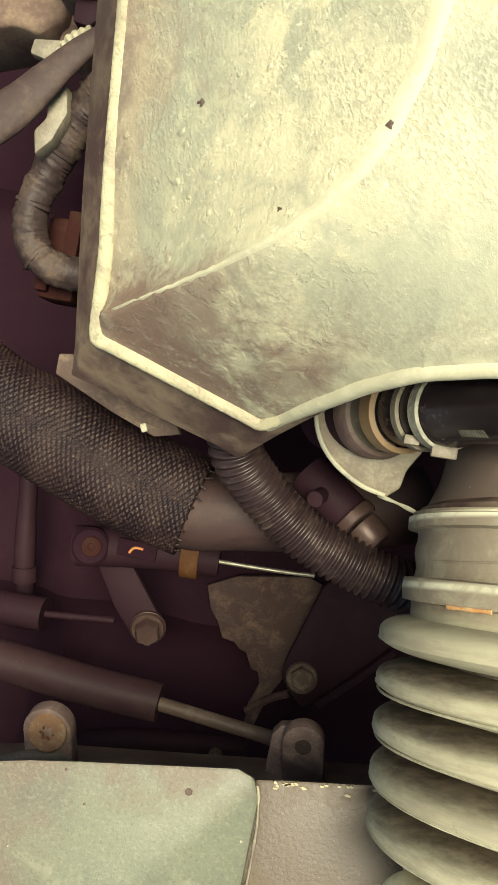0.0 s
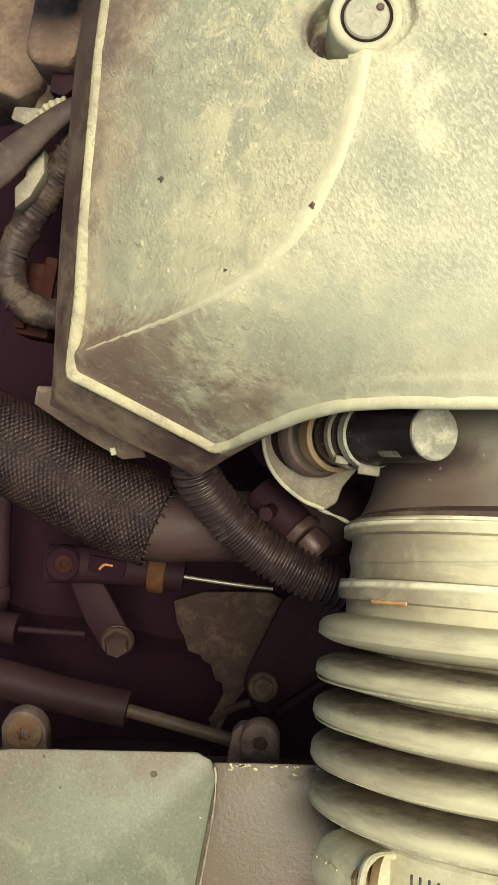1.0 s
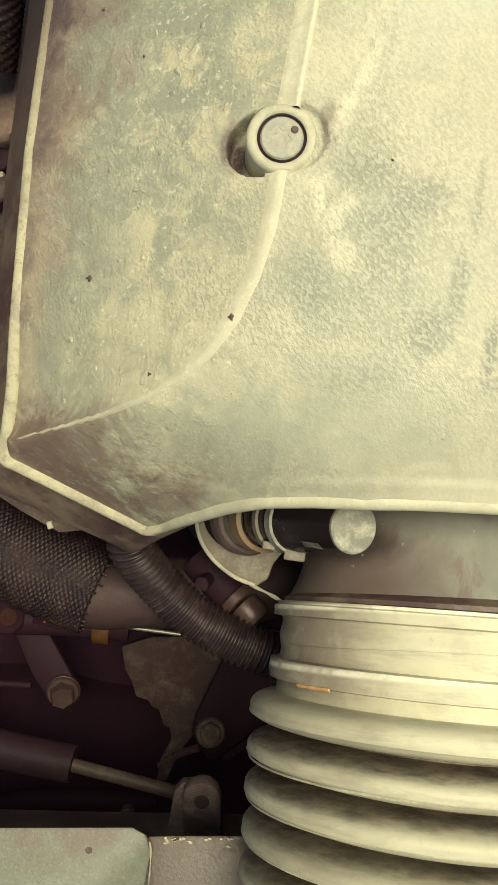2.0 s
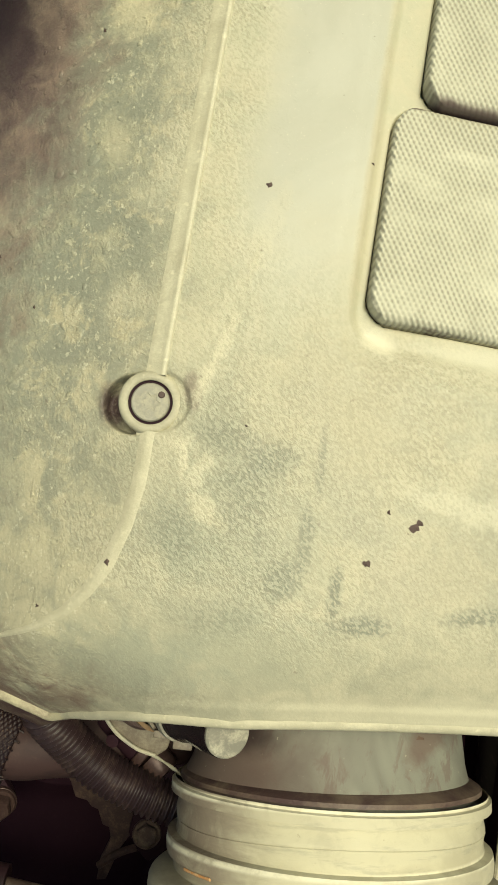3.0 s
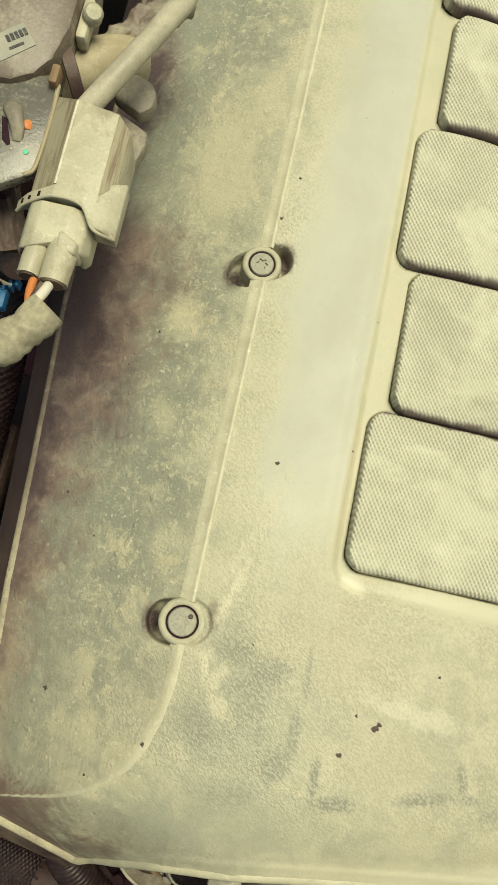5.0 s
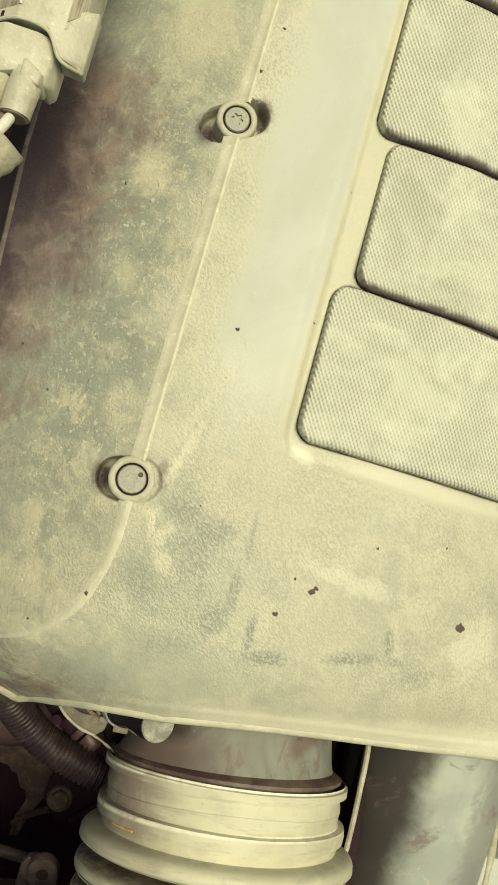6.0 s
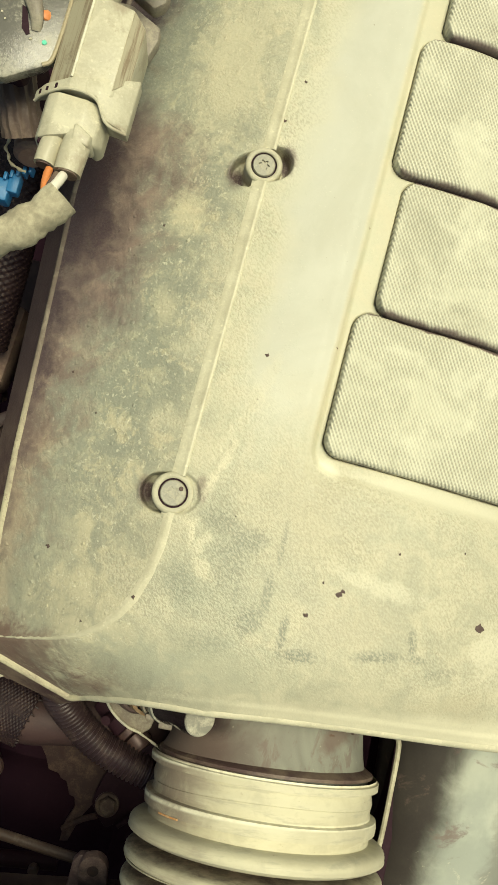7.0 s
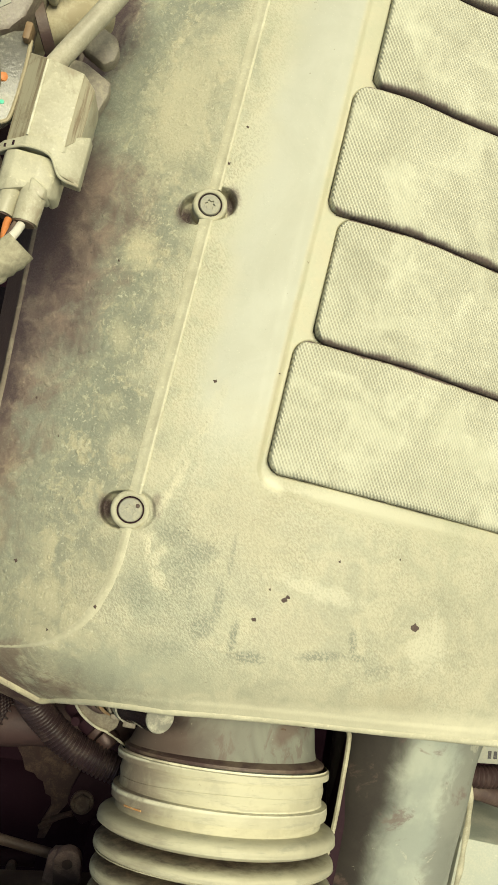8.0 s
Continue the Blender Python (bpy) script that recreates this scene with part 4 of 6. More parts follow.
    lip = [(x, float(front_y(x)) + 0.2, float(front_z(x)) - 1.4) for x in runs((-16, 20, 3), (20, 228, 6))]
    part("front_lip", sweep_poly(lip, 1.9, 1.0), M_RIBSOFT, cover, "pale rounded front lip")

    for y0, y1 in ((-69, -6.4), (6.4, 113.2), (125.4, 318)):
        part("raised_rib", rib(y0, y1), M_RIB if y0 > 0 else M_RIBSOFT, cover, "pale raised rib on the ridge line", sharp=60)
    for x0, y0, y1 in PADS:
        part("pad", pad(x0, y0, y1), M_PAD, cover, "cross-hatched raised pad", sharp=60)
    for sx, sy, _, k, _ in SCREWS:
        z = float(crown(0.0, sy))
        part("screw_boss", lathe([(5.0 * k, -9), (5.0 * k, 0.0), (5.3 * k, 0.32), (5.8 * k, 0.42), (6.4 * k, 0.34), (6.9 * k, 0.02), (7.2 * k, -0.6), (7.4 * k, -11)], (sx, sy, z), (0, 0, 1), 56), M_BOSS, cover, "round screw boss")
    rng = random.Random(4)
    for x, y, r in ((61.9, -17.7, 1.25), (62.9, -16.7, 0.8), (52.4, -27.3, 0.85), (114.8, -17.8, 1.6), (78.5, 0.1, 0.55), (-3.5, -36.6, 0.75), (55.5, -15.5, 0.5),
                    (89.4, 32.9, 0.0), (18.1, 53.2, 0.6), (40.6, 62.0, 0.4), (-34, 20, 0.5), (102, 6, 0.4), (22, -2, 0.35), (3, 137, 0.6), (6.5, 153, 0.5), (-38, -30, 0.7), (-29, 92, 0.5), (-46.9, 32.9, 0.5), (-56.3, 115.1, 0.6), (-18.7, -50.1, 0.45)):
        if r:
            part("chip", chip(x, y, r, rng), M_SPECK, cover, "dark chip in the dust", smooth=False)
    clods = [(-50.1, 14.2, 1.2), (-43.1, 7.7, 1.8), (-48.5, 2.2, 1.1), (-35.8, 0.3, 1.7), (-34.4, 54.5, 1.6), (-22.3, 20.2, 1.5), (-20.5, 14.6, 1.2), 
             (-25.5, 57.9, 1.6), (-25.5, 11.0, 0.8), (-25.5, 49.5, 1.6), (-30.3, 55.0, 1.0), (-17.7, 35.4, 1.3), (-41.1, -35.1, 0.9), (-54.4, -34.7, 0.8), (-40.8, -44.1, 0.9), (-40.4, -49.0, 0.8)]
    for _ in range(60):
        y = rng.uniform(-62, 95)
        clods.append((float(edge_x(y)) + 17 + 36 * rng.random(), y, rng.uniform(0.3, 0.75)))
    for x, y, r in clods:
        if x < float(ridge_x(y)) - 4 and math.hypot(x + 5, y) > 14:
            part("dust_clod", lump(x, y, r, rng), M_COVER, cover, "clod of caked dust")


def sweep_poly(points, r, squash):
    return sweep(points, lambda s, a: r, max(12, len(points) * 2), 12, squash=squash)


def rib(y0, y1):
    """A low moulded rib along the ridge line: soft outer shoulder, crisp inner bead; on the front curve a soft swelling that dies away."""
    crisp = ((-3.3, -0.34), (-2.5, -0.06), (-1.4, 0.06), (0.35, 0.08), (0.7, 0.42), (1.15, 0.54), (1.6, 0.4), (1.95, -0.1), (2.05, -0.5))
    soft = ((-2.6, -0.5), (-1.8, -0.2), (-1.1, -0.04), (-0.4, 0.09), (0.2, 0.13), (0.8, 0.08), (1.4, -0.05), (2.0, -0.24), (2.6, -0.5))
    bm = bmesh.new()
    lines = []
    for y in runs((y0, y1, 1.5 if y0 > 0 else 0.8)):
        x, slope = float(ridge_x(y)), float(ridge_x(y + 2) - ridge_x(y - 2)) / 4
        k = 1 / math.sqrt(1 + slope ** 2)
        line = []
        sink = 0.24 * float(np.interp(y, [-70, -50], [1.0, 0.0]))
        slim = float(np.interp(y, [-69, -40], [0.24, 1.0]))
        for off, h in (crisp if y0 > 0 else soft):
            off *= slim
            h = h if y0 > 0 else (h + 0.1) * (0.4 + 0.6 * slim) - 0.1
            px, py = x + off * k, y - off * slope * k
            z = float(cover_height(np.array([px]), np.array([py]), False)[0])
            line.append(bm.verts.new(V(px, py, z + 0.15 - sink + h)))
        lines.append(line)
    for a, b in zip(lines, lines[1:]):
        for j in range(len(a) - 1):
            bm.faces.new((a[j], a[j + 1], b[j + 1], b[j]))
    return bm


def pad(x0, y0, y1):
    """A pad: rounded outline, lower edge standing higher than the upper one, edges rolled over."""
    near = [0, 0.05, 0.3, 0.7, 1.2, 1.9, 2.8, 4.0, 5.5]
    wide, deep = PAD_END - x0, y1 - y0
    us = near + runs((7, wide - 7, 2.4)) + [wide - d for d in reversed(near)]
    vs = near + runs((7, deep - 7, 2.0)) + [deep - d for d in reversed(near)]
    bm = bmesh.new()
    grid = []
    for v in vs:
        row = []
        inset = 6 - math.sqrt(max(0.0, 36 - max(0.0, 6 - v, v - (deep - 6)) ** 2))
        for u in us:
            x = x0 + inset + u * (wide - 2 * inset) / wide
            y = y0 + v
            d = min(u * 2.6 + 0.6, wide - u, v * (0.8 if y0 > 30 else 1.2), (deep - v) * 1.6 + 0.4)
            roll = 3.0
            e = roll - math.sqrt(max(0.0, roll ** 2 - max(0.0, roll - d) ** 2))
            z = float(crown(x, y)) + 0.35 + (1.7 if y0 < 30 else 3.2) * (1 - v / deep) ** 1.3 - e
            z += 0.9 * math.sin((x - x0) * 0.11 + y * 0.03 + 0.4) - 0.9 * math.exp(-((x - x0 - 24 - 0.3 * v) / 7) ** 2) * math.sin(math.pi * min(1, v / deep))
            if min(u, wide - u, v, deep - v) <= 0:
                z -= 5.0
            row.append(bm.verts.new(V(x, y, z)))
        grid.append(row)
    for a, b in zip(grid, grid[1:]):
        for i in range(len(us) - 1):
            bm.faces.new((a[i], a[i + 1], b[i + 1], b[i]))
    return bm


def lump(x, y, r, rng):
    """A low clod of caked dust stuck to the cover, longer than wide."""
    turn, stretch = rng.uniform(0, math.pi), rng.uniform(1.0, 1.8)
    bm = bmesh.new()
    rings = []
    wob = [rng.uniform(0.7, 1.25) for _ in range(9)]
    for share, h in ((1.0, -0.05), (0.72, 0.16), (0.35, 0.26)):
        ring = []
        for k in range(9):
            a = 2 * math.pi * k / 9
            u, v = r * share * wob[k] * stretch * math.cos(a), r * share * wob[k] * math.sin(a)
            px, py = x + u * math.cos(turn) - v * math.sin(turn), y + u * math.sin(turn) + v * math.cos(turn)
            ring.append(bm.verts.new(V(px, py, float(cover_height(np.array([px]), np.array([py]))[0]) + h * min(1.4, 0.5 + r) * rng.uniform(0.8, 1.2))))
        rings.append(ring)
    for a, b in zip(rings, rings[1:]):
        for k in range(9):
            bm.faces.new((a[k], a[(k + 1) % 9], b[(k + 1) % 9], b[k]))
    bm.faces.new(rings[-1])
    return bm


def chip(x, y, r, rng):
    """A ragged flake lying on the cover."""
    lift = 0.3 if abs(x - float(ridge_x(y))) < 2.2 else 0.0
    z = float(cover_height(np.array([x]), np.array([y]))[0]) + lift
    bm = bmesh.new()
    c = bm.verts.new(V(x, y, z + 0.35))
    ring = []
    for k in range(11):
        a = 2 * math.pi * k / 11
        q = r * rng.uniform(0.45, 1.35)
        px, py = x + q * math.cos(a), y + q * math.sin(a)
        ring.append(bm.verts.new(V(px, py, float(cover_height(np.array([px]), np.array([py]))[0]) + 0.08 + lift)))
    for k in range(11):
        bm.faces.new((c, ring[k], ring[(k + 1) % 11]))
    return bm


engine_cover()


def torx_head(r, at, depth=1.6, lobe=0.42):
    """A flat screw head with a six-lobed socket sunk into it."""
    bm = bmesh.new()
    n = 48
    def ring(f, z):
        return [bm.verts.new(V(f(2 * math.pi * k / n) * math.cos(2 * math.pi * k / n), f(2 * math.pi * k / n) * math.sin(2 * math.pi * k / n), z)) for k in range(n)]
    star = lambda a: r * lobe * (1 + 0.22 * math.cos(6 * a))
    rings = [ring(lambda a: r, -4), ring(lambda a: r, -0.35), ring(lambda a: r * 0.93, 0), ring(lambda a: r * 0.72, -0.08), ring(lambda a: r * 0.6, 0.02), ring(star, 0), ring(lambda a: star(a) * 0.9, -depth)]
    for a, b in zip(rings, rings[1:]):
        for k in range(n):
            bm.faces.new((a[k], a[(k + 1) % n], b[(k + 1) % n], b[k]))
    bm.faces.new(rings[-1])
    bm.transform(Matrix.Translation(V(*at)))
    return bm


for sx, sy, _, k, _ in SCREWS:
    z = float(crown(0.0, sy))
    sc = thing("cover_screw", (sx, sy, z - 4), "dusty steel socket screw in the cover's boss", "screw", "cover screws")
    part("head", torx_head(4.35 * k, (sx, sy, z + 0.25), 0.12 if sy < 1 else 0.8), M_GREYPLATE, sc)
    # black ring set in to darken the gap round the head
    part("gap_ring", lathe([(4.45 * k, -3.5), (4.45 * k, -0.7), (5.1 * k, -0.7), (5.1 * k, -3.5)], (sx, sy, z), (0, 0, 1), 48), M_BLACK, sc, "black ring added for the gap's shade")
    if sy < 1:
        part("dirt_spot", lathe([(0.8, 0), (0.55, 0.25), (0, 0.3)], (2.2, 2.0, z + 0.33), (0, 0, 1), 9), M_SPECK, sc, "dark dirt in the socket rim")

# ---- intake hose and duct ----
HOSE = [(64.2, -94.8, -57.9), (66.8, -119.5, -53.4), (70.0, -149, -48.2), (73.6, -178, -43.4), (77.4, -206, -42), (82, -245, -48)]


def hose_profile(s, a):
    if s < 4.0:
        return 45.4 - 0.9 * (s < 0.8)
    if s < 14.4:
        return 43.3 + 0.25 * math.sin(s * 0.9)
    if s < 19.4:
        return 45.9 - 0.4 * abs(s - 17) / 3
    if s < 23.0:
        return 43.6
    k = (s - 23.0) / 9.6
    if k < 5:
        f = k - math.floor(k)
        low = 43.0 if k < 0.44 else 35.5
        bell = max(0.0, 1 - abs(2 * (f - 0.44) / 0.86) ** 2.6)
        return low + (50.2 - low) * bell ** 0.5 + 0.42 * math.exp(-((f - 0.56) / 0.035) ** 2)
    return 40.0


def hose_point(s, deg, out=0.0):
    """A place on the hose's skin, s along it and deg round it from its outer side."""
    way = Vector((0.107, -0.974, 0.18)).normalized()
    side = Vector((0.9925, 0.1228, 0)).normalized()
    up = side.cross(way).normalized()
    up = up if up.z > 0 else -up
    r = hose_profile(s, 0) + out
    return tuple(Vector((64.2, -94.8, -57.9)) + way * s + side * (r * math.cos(radians(deg))) + up * (r * math.sin(radians(deg))))


def intake_hose():
    h = thing("intake_hose", (70, -150, -110), "dusty tan rubber intake hose with bellows folds", "air hose")
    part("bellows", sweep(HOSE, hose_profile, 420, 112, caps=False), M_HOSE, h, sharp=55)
    for k in range(1, 5):
        part("mould_seam", sweep([hose_point(23.0 + 9.6 * (k + 0.60), d, 0.02) for d in range(-20, 204, 8)], 0.3, 120, 6), M_BEAD, h, "pale moulding seam round the fold")
    part("chalk_mark", sweep([hose_point(19.0, d, 0.15) for d in (151, 148, 145, 141, 137)], lambda s, a: 0.42 + 0.06 * math.sin(s * 1.3), 40, 8, squash=0.5), M_MARK, h, "orange paint mark")
    part("moulding_line", sweep([hose_point(9.5 + 0.6 * math.sin(d * 0.05), d, 0.05) for d in range(20, 165, 8)], 0.2, 80, 6), M_HOSE, h, "fine moulding line round the cuff")


intake_hose()


def hose_clamp():
    """Band round the hose's lower neck, with a rolled housing and its screw."""
    c = thing("hose_clamp", (72, -170, -115), "pale worn worm-drive clamp round the hose neck", "hose clamp")
    way = Vector((0.107, -0.974, 0.18)).normalized()
    m = Vector((64.2, -94.8, -57.9)) + way * 71.0
    part("band", lathe([(39.6, -0.5), (41.4, -0.5), (42.0, 0.4), (41.6, 1.6), (41.6, 11), (42.0, 12.6), (41.4, 13.5), (39.6, 13.5)], tuple(m), tuple(way), 128), M_CONN, c)
    out = lambda deg: Vector((0.9925, 0.1228, 0)).normalized() * math.cos(radians(deg)) + Vector((-0.0233, 0.1885, 0.9818)).normalized() * math.sin(radians(deg))
    spot = lambda deg, r, s: tuple(m + way * s + out(deg) * r)
    shell = sweep([spot(d, 43.5, 7.5) for d in (168, 163, 158, 153, 148, 143)], lambda s, a: 7.6 - 2.4 * max(0.0, 1 - s / 3.0) ** 2, 40, 36)
    body = part("housing", shell, M_CONN, c, "rolled pale housing with a torn end")
    part("lip", sweep([spot(142, 36.5 + 0.0, 1.5), spot(142, 48, 1.0), spot(141.5, 51.2, 6), spot(142, 49, 12.5)], 0.9, 40, 8), M_BEAD, body, "bright torn lip")
    part("screw", hexagon(4.6, 6.0, spot(141, 45, 6.5), tuple(out(141).cross(way) * -1 + out(141) * 0.6)), M_TAN, c, "brassy hexagonal screw")
    for k in range(5):
        part("stamped_bar", box(-0.3, 0.3, -1.3, 1.3, -0.4, 0.06, 0.0, 1, axis_frame(spot(163 - 2.6 * k, 50.95, 5.0 + (k % 2)), tuple(out(163 - 2.6 * k)))), M_CONNDARK, body, "illegible stamped mark", smooth=False)
    for k in range(12):
        part("band_slot", box(-0.4, 0.4, -2.7, 2.7, -0.4, 0.12, 0.1, 1, Matrix.Translation(V(*spot(135 - 2.9 * k, 41.5, 6.0))) @ Matrix((out(135 - 2.9 * k).cross(way) * -1, way, out(135 - 2.9 * k))).transposed().to_4x4()), M_INK, c, "dark slot in the band", smooth=False)


hose_clamp()


def throttle_duct():
    d = thing("throttle_duct", (63, -60, -96), "grey-green dusty plastic duct that enters the hose", "air duct")
    prof = lambda s, a: 31.0 + 0.14 * s + 4.0 * max(0.0, (s - 52) / 14) ** 2.0
    part("tube", sweep([(60, -34, -68), (61.5, -62, -63.5), (64, -96.5, -57.6)], prof, 60, 96), M_DUCT, d)
    part("seal_lip", lathe([(36, -3.2), (39.4, -3.0), (42.8, -0.9), (42.9, 0.2), (38, 0.6)], (64.1, -94.4, -58.0), (0.107, -0.974, 0.18), 96), M_SKIRT, d, "grimy sealing lip")
    for x, y, z, r in ((60.5, -92.6, -17.6, 0.9), (62.8, -92.8, -17.4, 0.7), (74, -94.6, -16.0, 1.1), (52, -92.0, -19.0, 0.5)):
        part("crumb", box(-r, r, -r * 0.8, r * 0.8, -r * 0.5, r * 0.6, r * 0.3, 1, Matrix.Translation(V(x, y, z)) @ Matrix.Rotation(x, 4, 'Z')), M_BEAD, d, "pale crumb of dirt")
    rng = random.Random(8)
    for x, y, r in ((65.7, -75.8, 1.1), (80, -72, 1.6), (82, -77, 2.0), (90, -70, 1.4), (56, -85, 0.8), (73, -83, 0.7), (46, -90, 0.9)):
        z = -61.5 + math.sqrt(max(0.0, 37.2 ** 2 - (x - 62.5) ** 2))
        ring = [(r * rng.uniform(0.6, 1.3) * math.cos(k * 0.7), r * rng.uniform(0.6, 1.3) * math.sin(k * 0.7)) for k in range(9)]
        part("stain_flake", prism(ring, 0, 0.3, 0, axis_frame((x, y, z), (x - 62.5, 6, z + 61.5))), M_RUSTPLATE, d, "brown flake of dirt", smooth=False)


throttle_duct()


def second_duct():
    """Moulded duct beside the hose with a pale flash line along its parting edge."""
    d = thing("resonator_duct", (150, -140, -125), "grey dusty moulded duct with a pale seam edge", "air duct")
    prof = lambda s, a: 33.6 + 2.6 * math.cos((s - 40) * 0.045) - (1.3 * math.exp(-((s - 62) / 13) ** 2)) + 2.2 * (s / 240)
    part("tube", sweep([(150, -20, -84), (151.5, -70, -86), (155, -120, -90), (156, -180, -97), (156, -260, -107)], prof, 90, 72, squash=0.92), M_DUCT2, d)
    part("seam_flash", sweep([(104, -68.5, -60), (113, -72.5, -63), (118, -75.5, -66.5), (119.6, -82, -67.5), (121, -96, -69), (122.6, -118, -71), (123, -140, -74), (122, -180, -80), (121, -230, -88)], 1.15, 90, 8), M_BEAD, d, "pale moulding flash")
    part("edge_flange", sweep([(192, -58, -84), (189.6, -70, -84.5), (186.8, -80, -85), (186.4, -88, -85), (189.8, -99, -85.5), (191.6, -110, -86.5), (193, -123, -88), (194.4, -138, -90), (194, -170, -94), (192, -230, -101)], lambda s, a: 1.5 + 0.25 * math.sin(s * 0.35), 120, 10, squash=0.6), M_BEAD, d, "pale wavy outer flange")
    part("seam_wall", prism([(119.5, -78), (122.5, -118), (123, -140), (121, -235), (127, -235), (129, -140), (128, -118), (125.5, -78)], -110, -73), M_BLACK, d, "dark inner wall under the seam")


second_duct()


M_CAP = dusty("dull_aluminium", (0.24, 0.23, 0.185), (0.50, 0.47, 0.365), 0.5, 260, 1500, 0.55, 0.0002, metal=0.3)


def sensor_valve():
    """Stubby capped valve on a grey flange under the cover's arch."""
    s = thing("breather_valve", (8, -82, -70), "capped black valve with a silver clip on a grey flange", "valve")
    a = Vector((7.0, -79.2, -64))
    b = Vector((30.6, -74.3, -17.0))
    way = (b - a).normalized()
    long = (b - a).length
    def at(f):
        return tuple(a + (b - a) * f)
    part("flange", prism([(-7, -70), (-6.5, -80), (-4.5, -87), (0, -92.5), (7, -96.5), (13.5, -98.2), (16.5, -95.5), (17.2, -91), (20, -86), (22, -78), (18, -70), (6, -66)], -69, -64.5, 0.8), M_FLANGE, s, "pale grey die-cast flange")
    part("flange_rim", sweep([(-6.8, -70, -63.8), (-6.4, -80, -63.8), (-4.3, -87, -63.8), (0.2, -92.3, -63.8), (7, -96.2, -63.8), (13.2, -97.6, -63.8)], 0.6, 40, 8), M_GREYPLATE, s, "pale flange edge")
    part("gasket", sweep([(12, -98, -66), (17.5, -99, -62), (22, -100.2, -58), (25, -101.5, -52)], lambda q, g: 0.45 + 0.12 * math.sin(q * 0.9), 30, 8), M_GREYPLATE, s, "torn pale gasket edge")
    part("tail", lathe([(0, -20), (9.5, -20), (10.0, -4), (10.0, 0)], at(0.0), way, 40), M_BLACK, s)
    part("seat_ring", lathe([(10.8, -1), (10.8, 2.4), (10.0, 3.4), (9.0, 3.6), (9.0, 1)], at(0.02), way, 48), M_SKIRT, s, "brown stained seat")
    part("tan_ring", lathe([(8.0, 0), (9.2, 0.4), (9.2, 4.6), (8.0, 5)], at(0.16), way, 48), M_TAN, s, "tan plastic ring")
    part("neck", lathe([(7.6, 0), (7.6, 12)], at(0.26), way, 40), M_VALVE, s)
    part("clip_ring", lathe([(7.7, 0), (8.5, 0.2), (8.5, 2.0), (7.7, 2.2)], at(0.38), way, 48), M_FLANGE, s, "silver retaining clip")
    part("clip_ring", lathe([(7.6, 0), (8.2, 0.3), (8.2, 2.8), (7.6, 3.2)], at(0.49), way, 48), M_CAP, s, "silver retaining clip")
    part("body", lathe([(7.3, -8), (7.4, 0), (6.5, 1.4), (6.4, 16), (6.1, 20), (5.9, long * 0.4 - 1.2)], at(0.6), way, 48), M_VALVE, s)
    part("cap", lathe([(5.9, -2.0), (5.95, -0.5), (5.5, 0.0), (4.9, 0.05), (0, 0.0)], at(1.0), way, 48), M_CAP, s, "dull silver cap")
    side = Vector((0, -1, 0)) - way * Vector((0, -1, 0)).dot(way)
    side.normalize()
    t = Vector(at(0.55)) + side * 8.3
    part("clip_tab", box(-2.6, 2.6, -0.8, 0.8, -1.4, 1.4, 0.4, 2, axis_frame(tuple(t), side)), M_FLANGE, s, "bent clip tab")
    part("clip_tab", box(-1.6, 1.6, -0.9, 0.9, -1.0, 1.0, 0.3, 2, axis_frame(tuple(Vector(at(0.42)) + (side + Vector((-0.5, 0, 0.6))).normalized() * 8.6), side)), M_FLANGE, s, "bent clip tab")
    face = Vector((-0.15, -0.62, 0.78)) - way * Vector((-0.15, -0.62, 0.78)).dot(way)
    face.normalize()
    turn = Matrix.Translation(V(*(Vector(at(0.80)) + face * 6.35))) @ Matrix((way.cross(face).normalized(), way, face)).transposed().to_4x4()
    for k in range(9):
        part("stamped_bar", box(-0.9, 0.9, -0.16, 0.16, -0.05, 0.12, 0, 1, turn @ Matrix.Translation(V(0, -3.6 + 0.85 * k, 0))), M_GREYSTEEL, s, "illegible stamped mark", smooth=False)


sensor_valve()


def corrugated_conduit():
    c = thing("corrugated_conduit", (-5, -112, -100), "black corrugated wiring conduit below the cover's tip", "conduit")
    prof = lambda s, a: 6.6 + 0.6 * math.sin(2 * math.pi * s / 2.05)
    part("tube", sweep([(-26, -84, -78), (-24.5, -95, -82), (-15.7, -105, -88), (-3.6, -113.9, -91), (11.3, -119.7, -93), (26, -123, -95), (46, -126, -104)], prof, 460, 28), M_CONDUIT, c, sharp=80)
    part("end_collar", sweep([(-26.2, -82.5, -77.6), (-25.8, -88, -79)], 7.6, 6, 28), M_CONDUIT, c, "plain end collar")


corrugated_conduit()


def small_solenoid():
    s = thing("small_solenoid", (8, -105, -112), "small dark solenoid with shiny ends under the flange", "solenoid")
    part("body", lathe([(0, -14), (6, -14), (6.4, -12), (6.4, 2), (5.6, 3), (0, 3)], (6, -106, -101), (0.8, -0.55, 0.25), 32), M_BLACK, s)
    part("collar", lathe([(6.6, 0), (7.0, 0.4), (7.0, 3), (6.6, 3.4)], (8.5, -107.8, -100.4), (0.8, -0.55, 0.25), 32), M_BRASSY, s, "dull metal collar")
    part("end_cap", lathe([(5.4, 0), (5.6, 5), (4.4, 7), (0, 7.2)], (12, -110, -99.4), (0.8, -0.55, 0.25), 32), M_BRASSY, s, "yellowed end cap")
    part("stub", lathe([(2.2, 0), (2.2, 7), (0, 7.4)], (0, -103, -98), (-0.3, -0.2, 1), 20), M_BLACK, s)


small_solenoid()


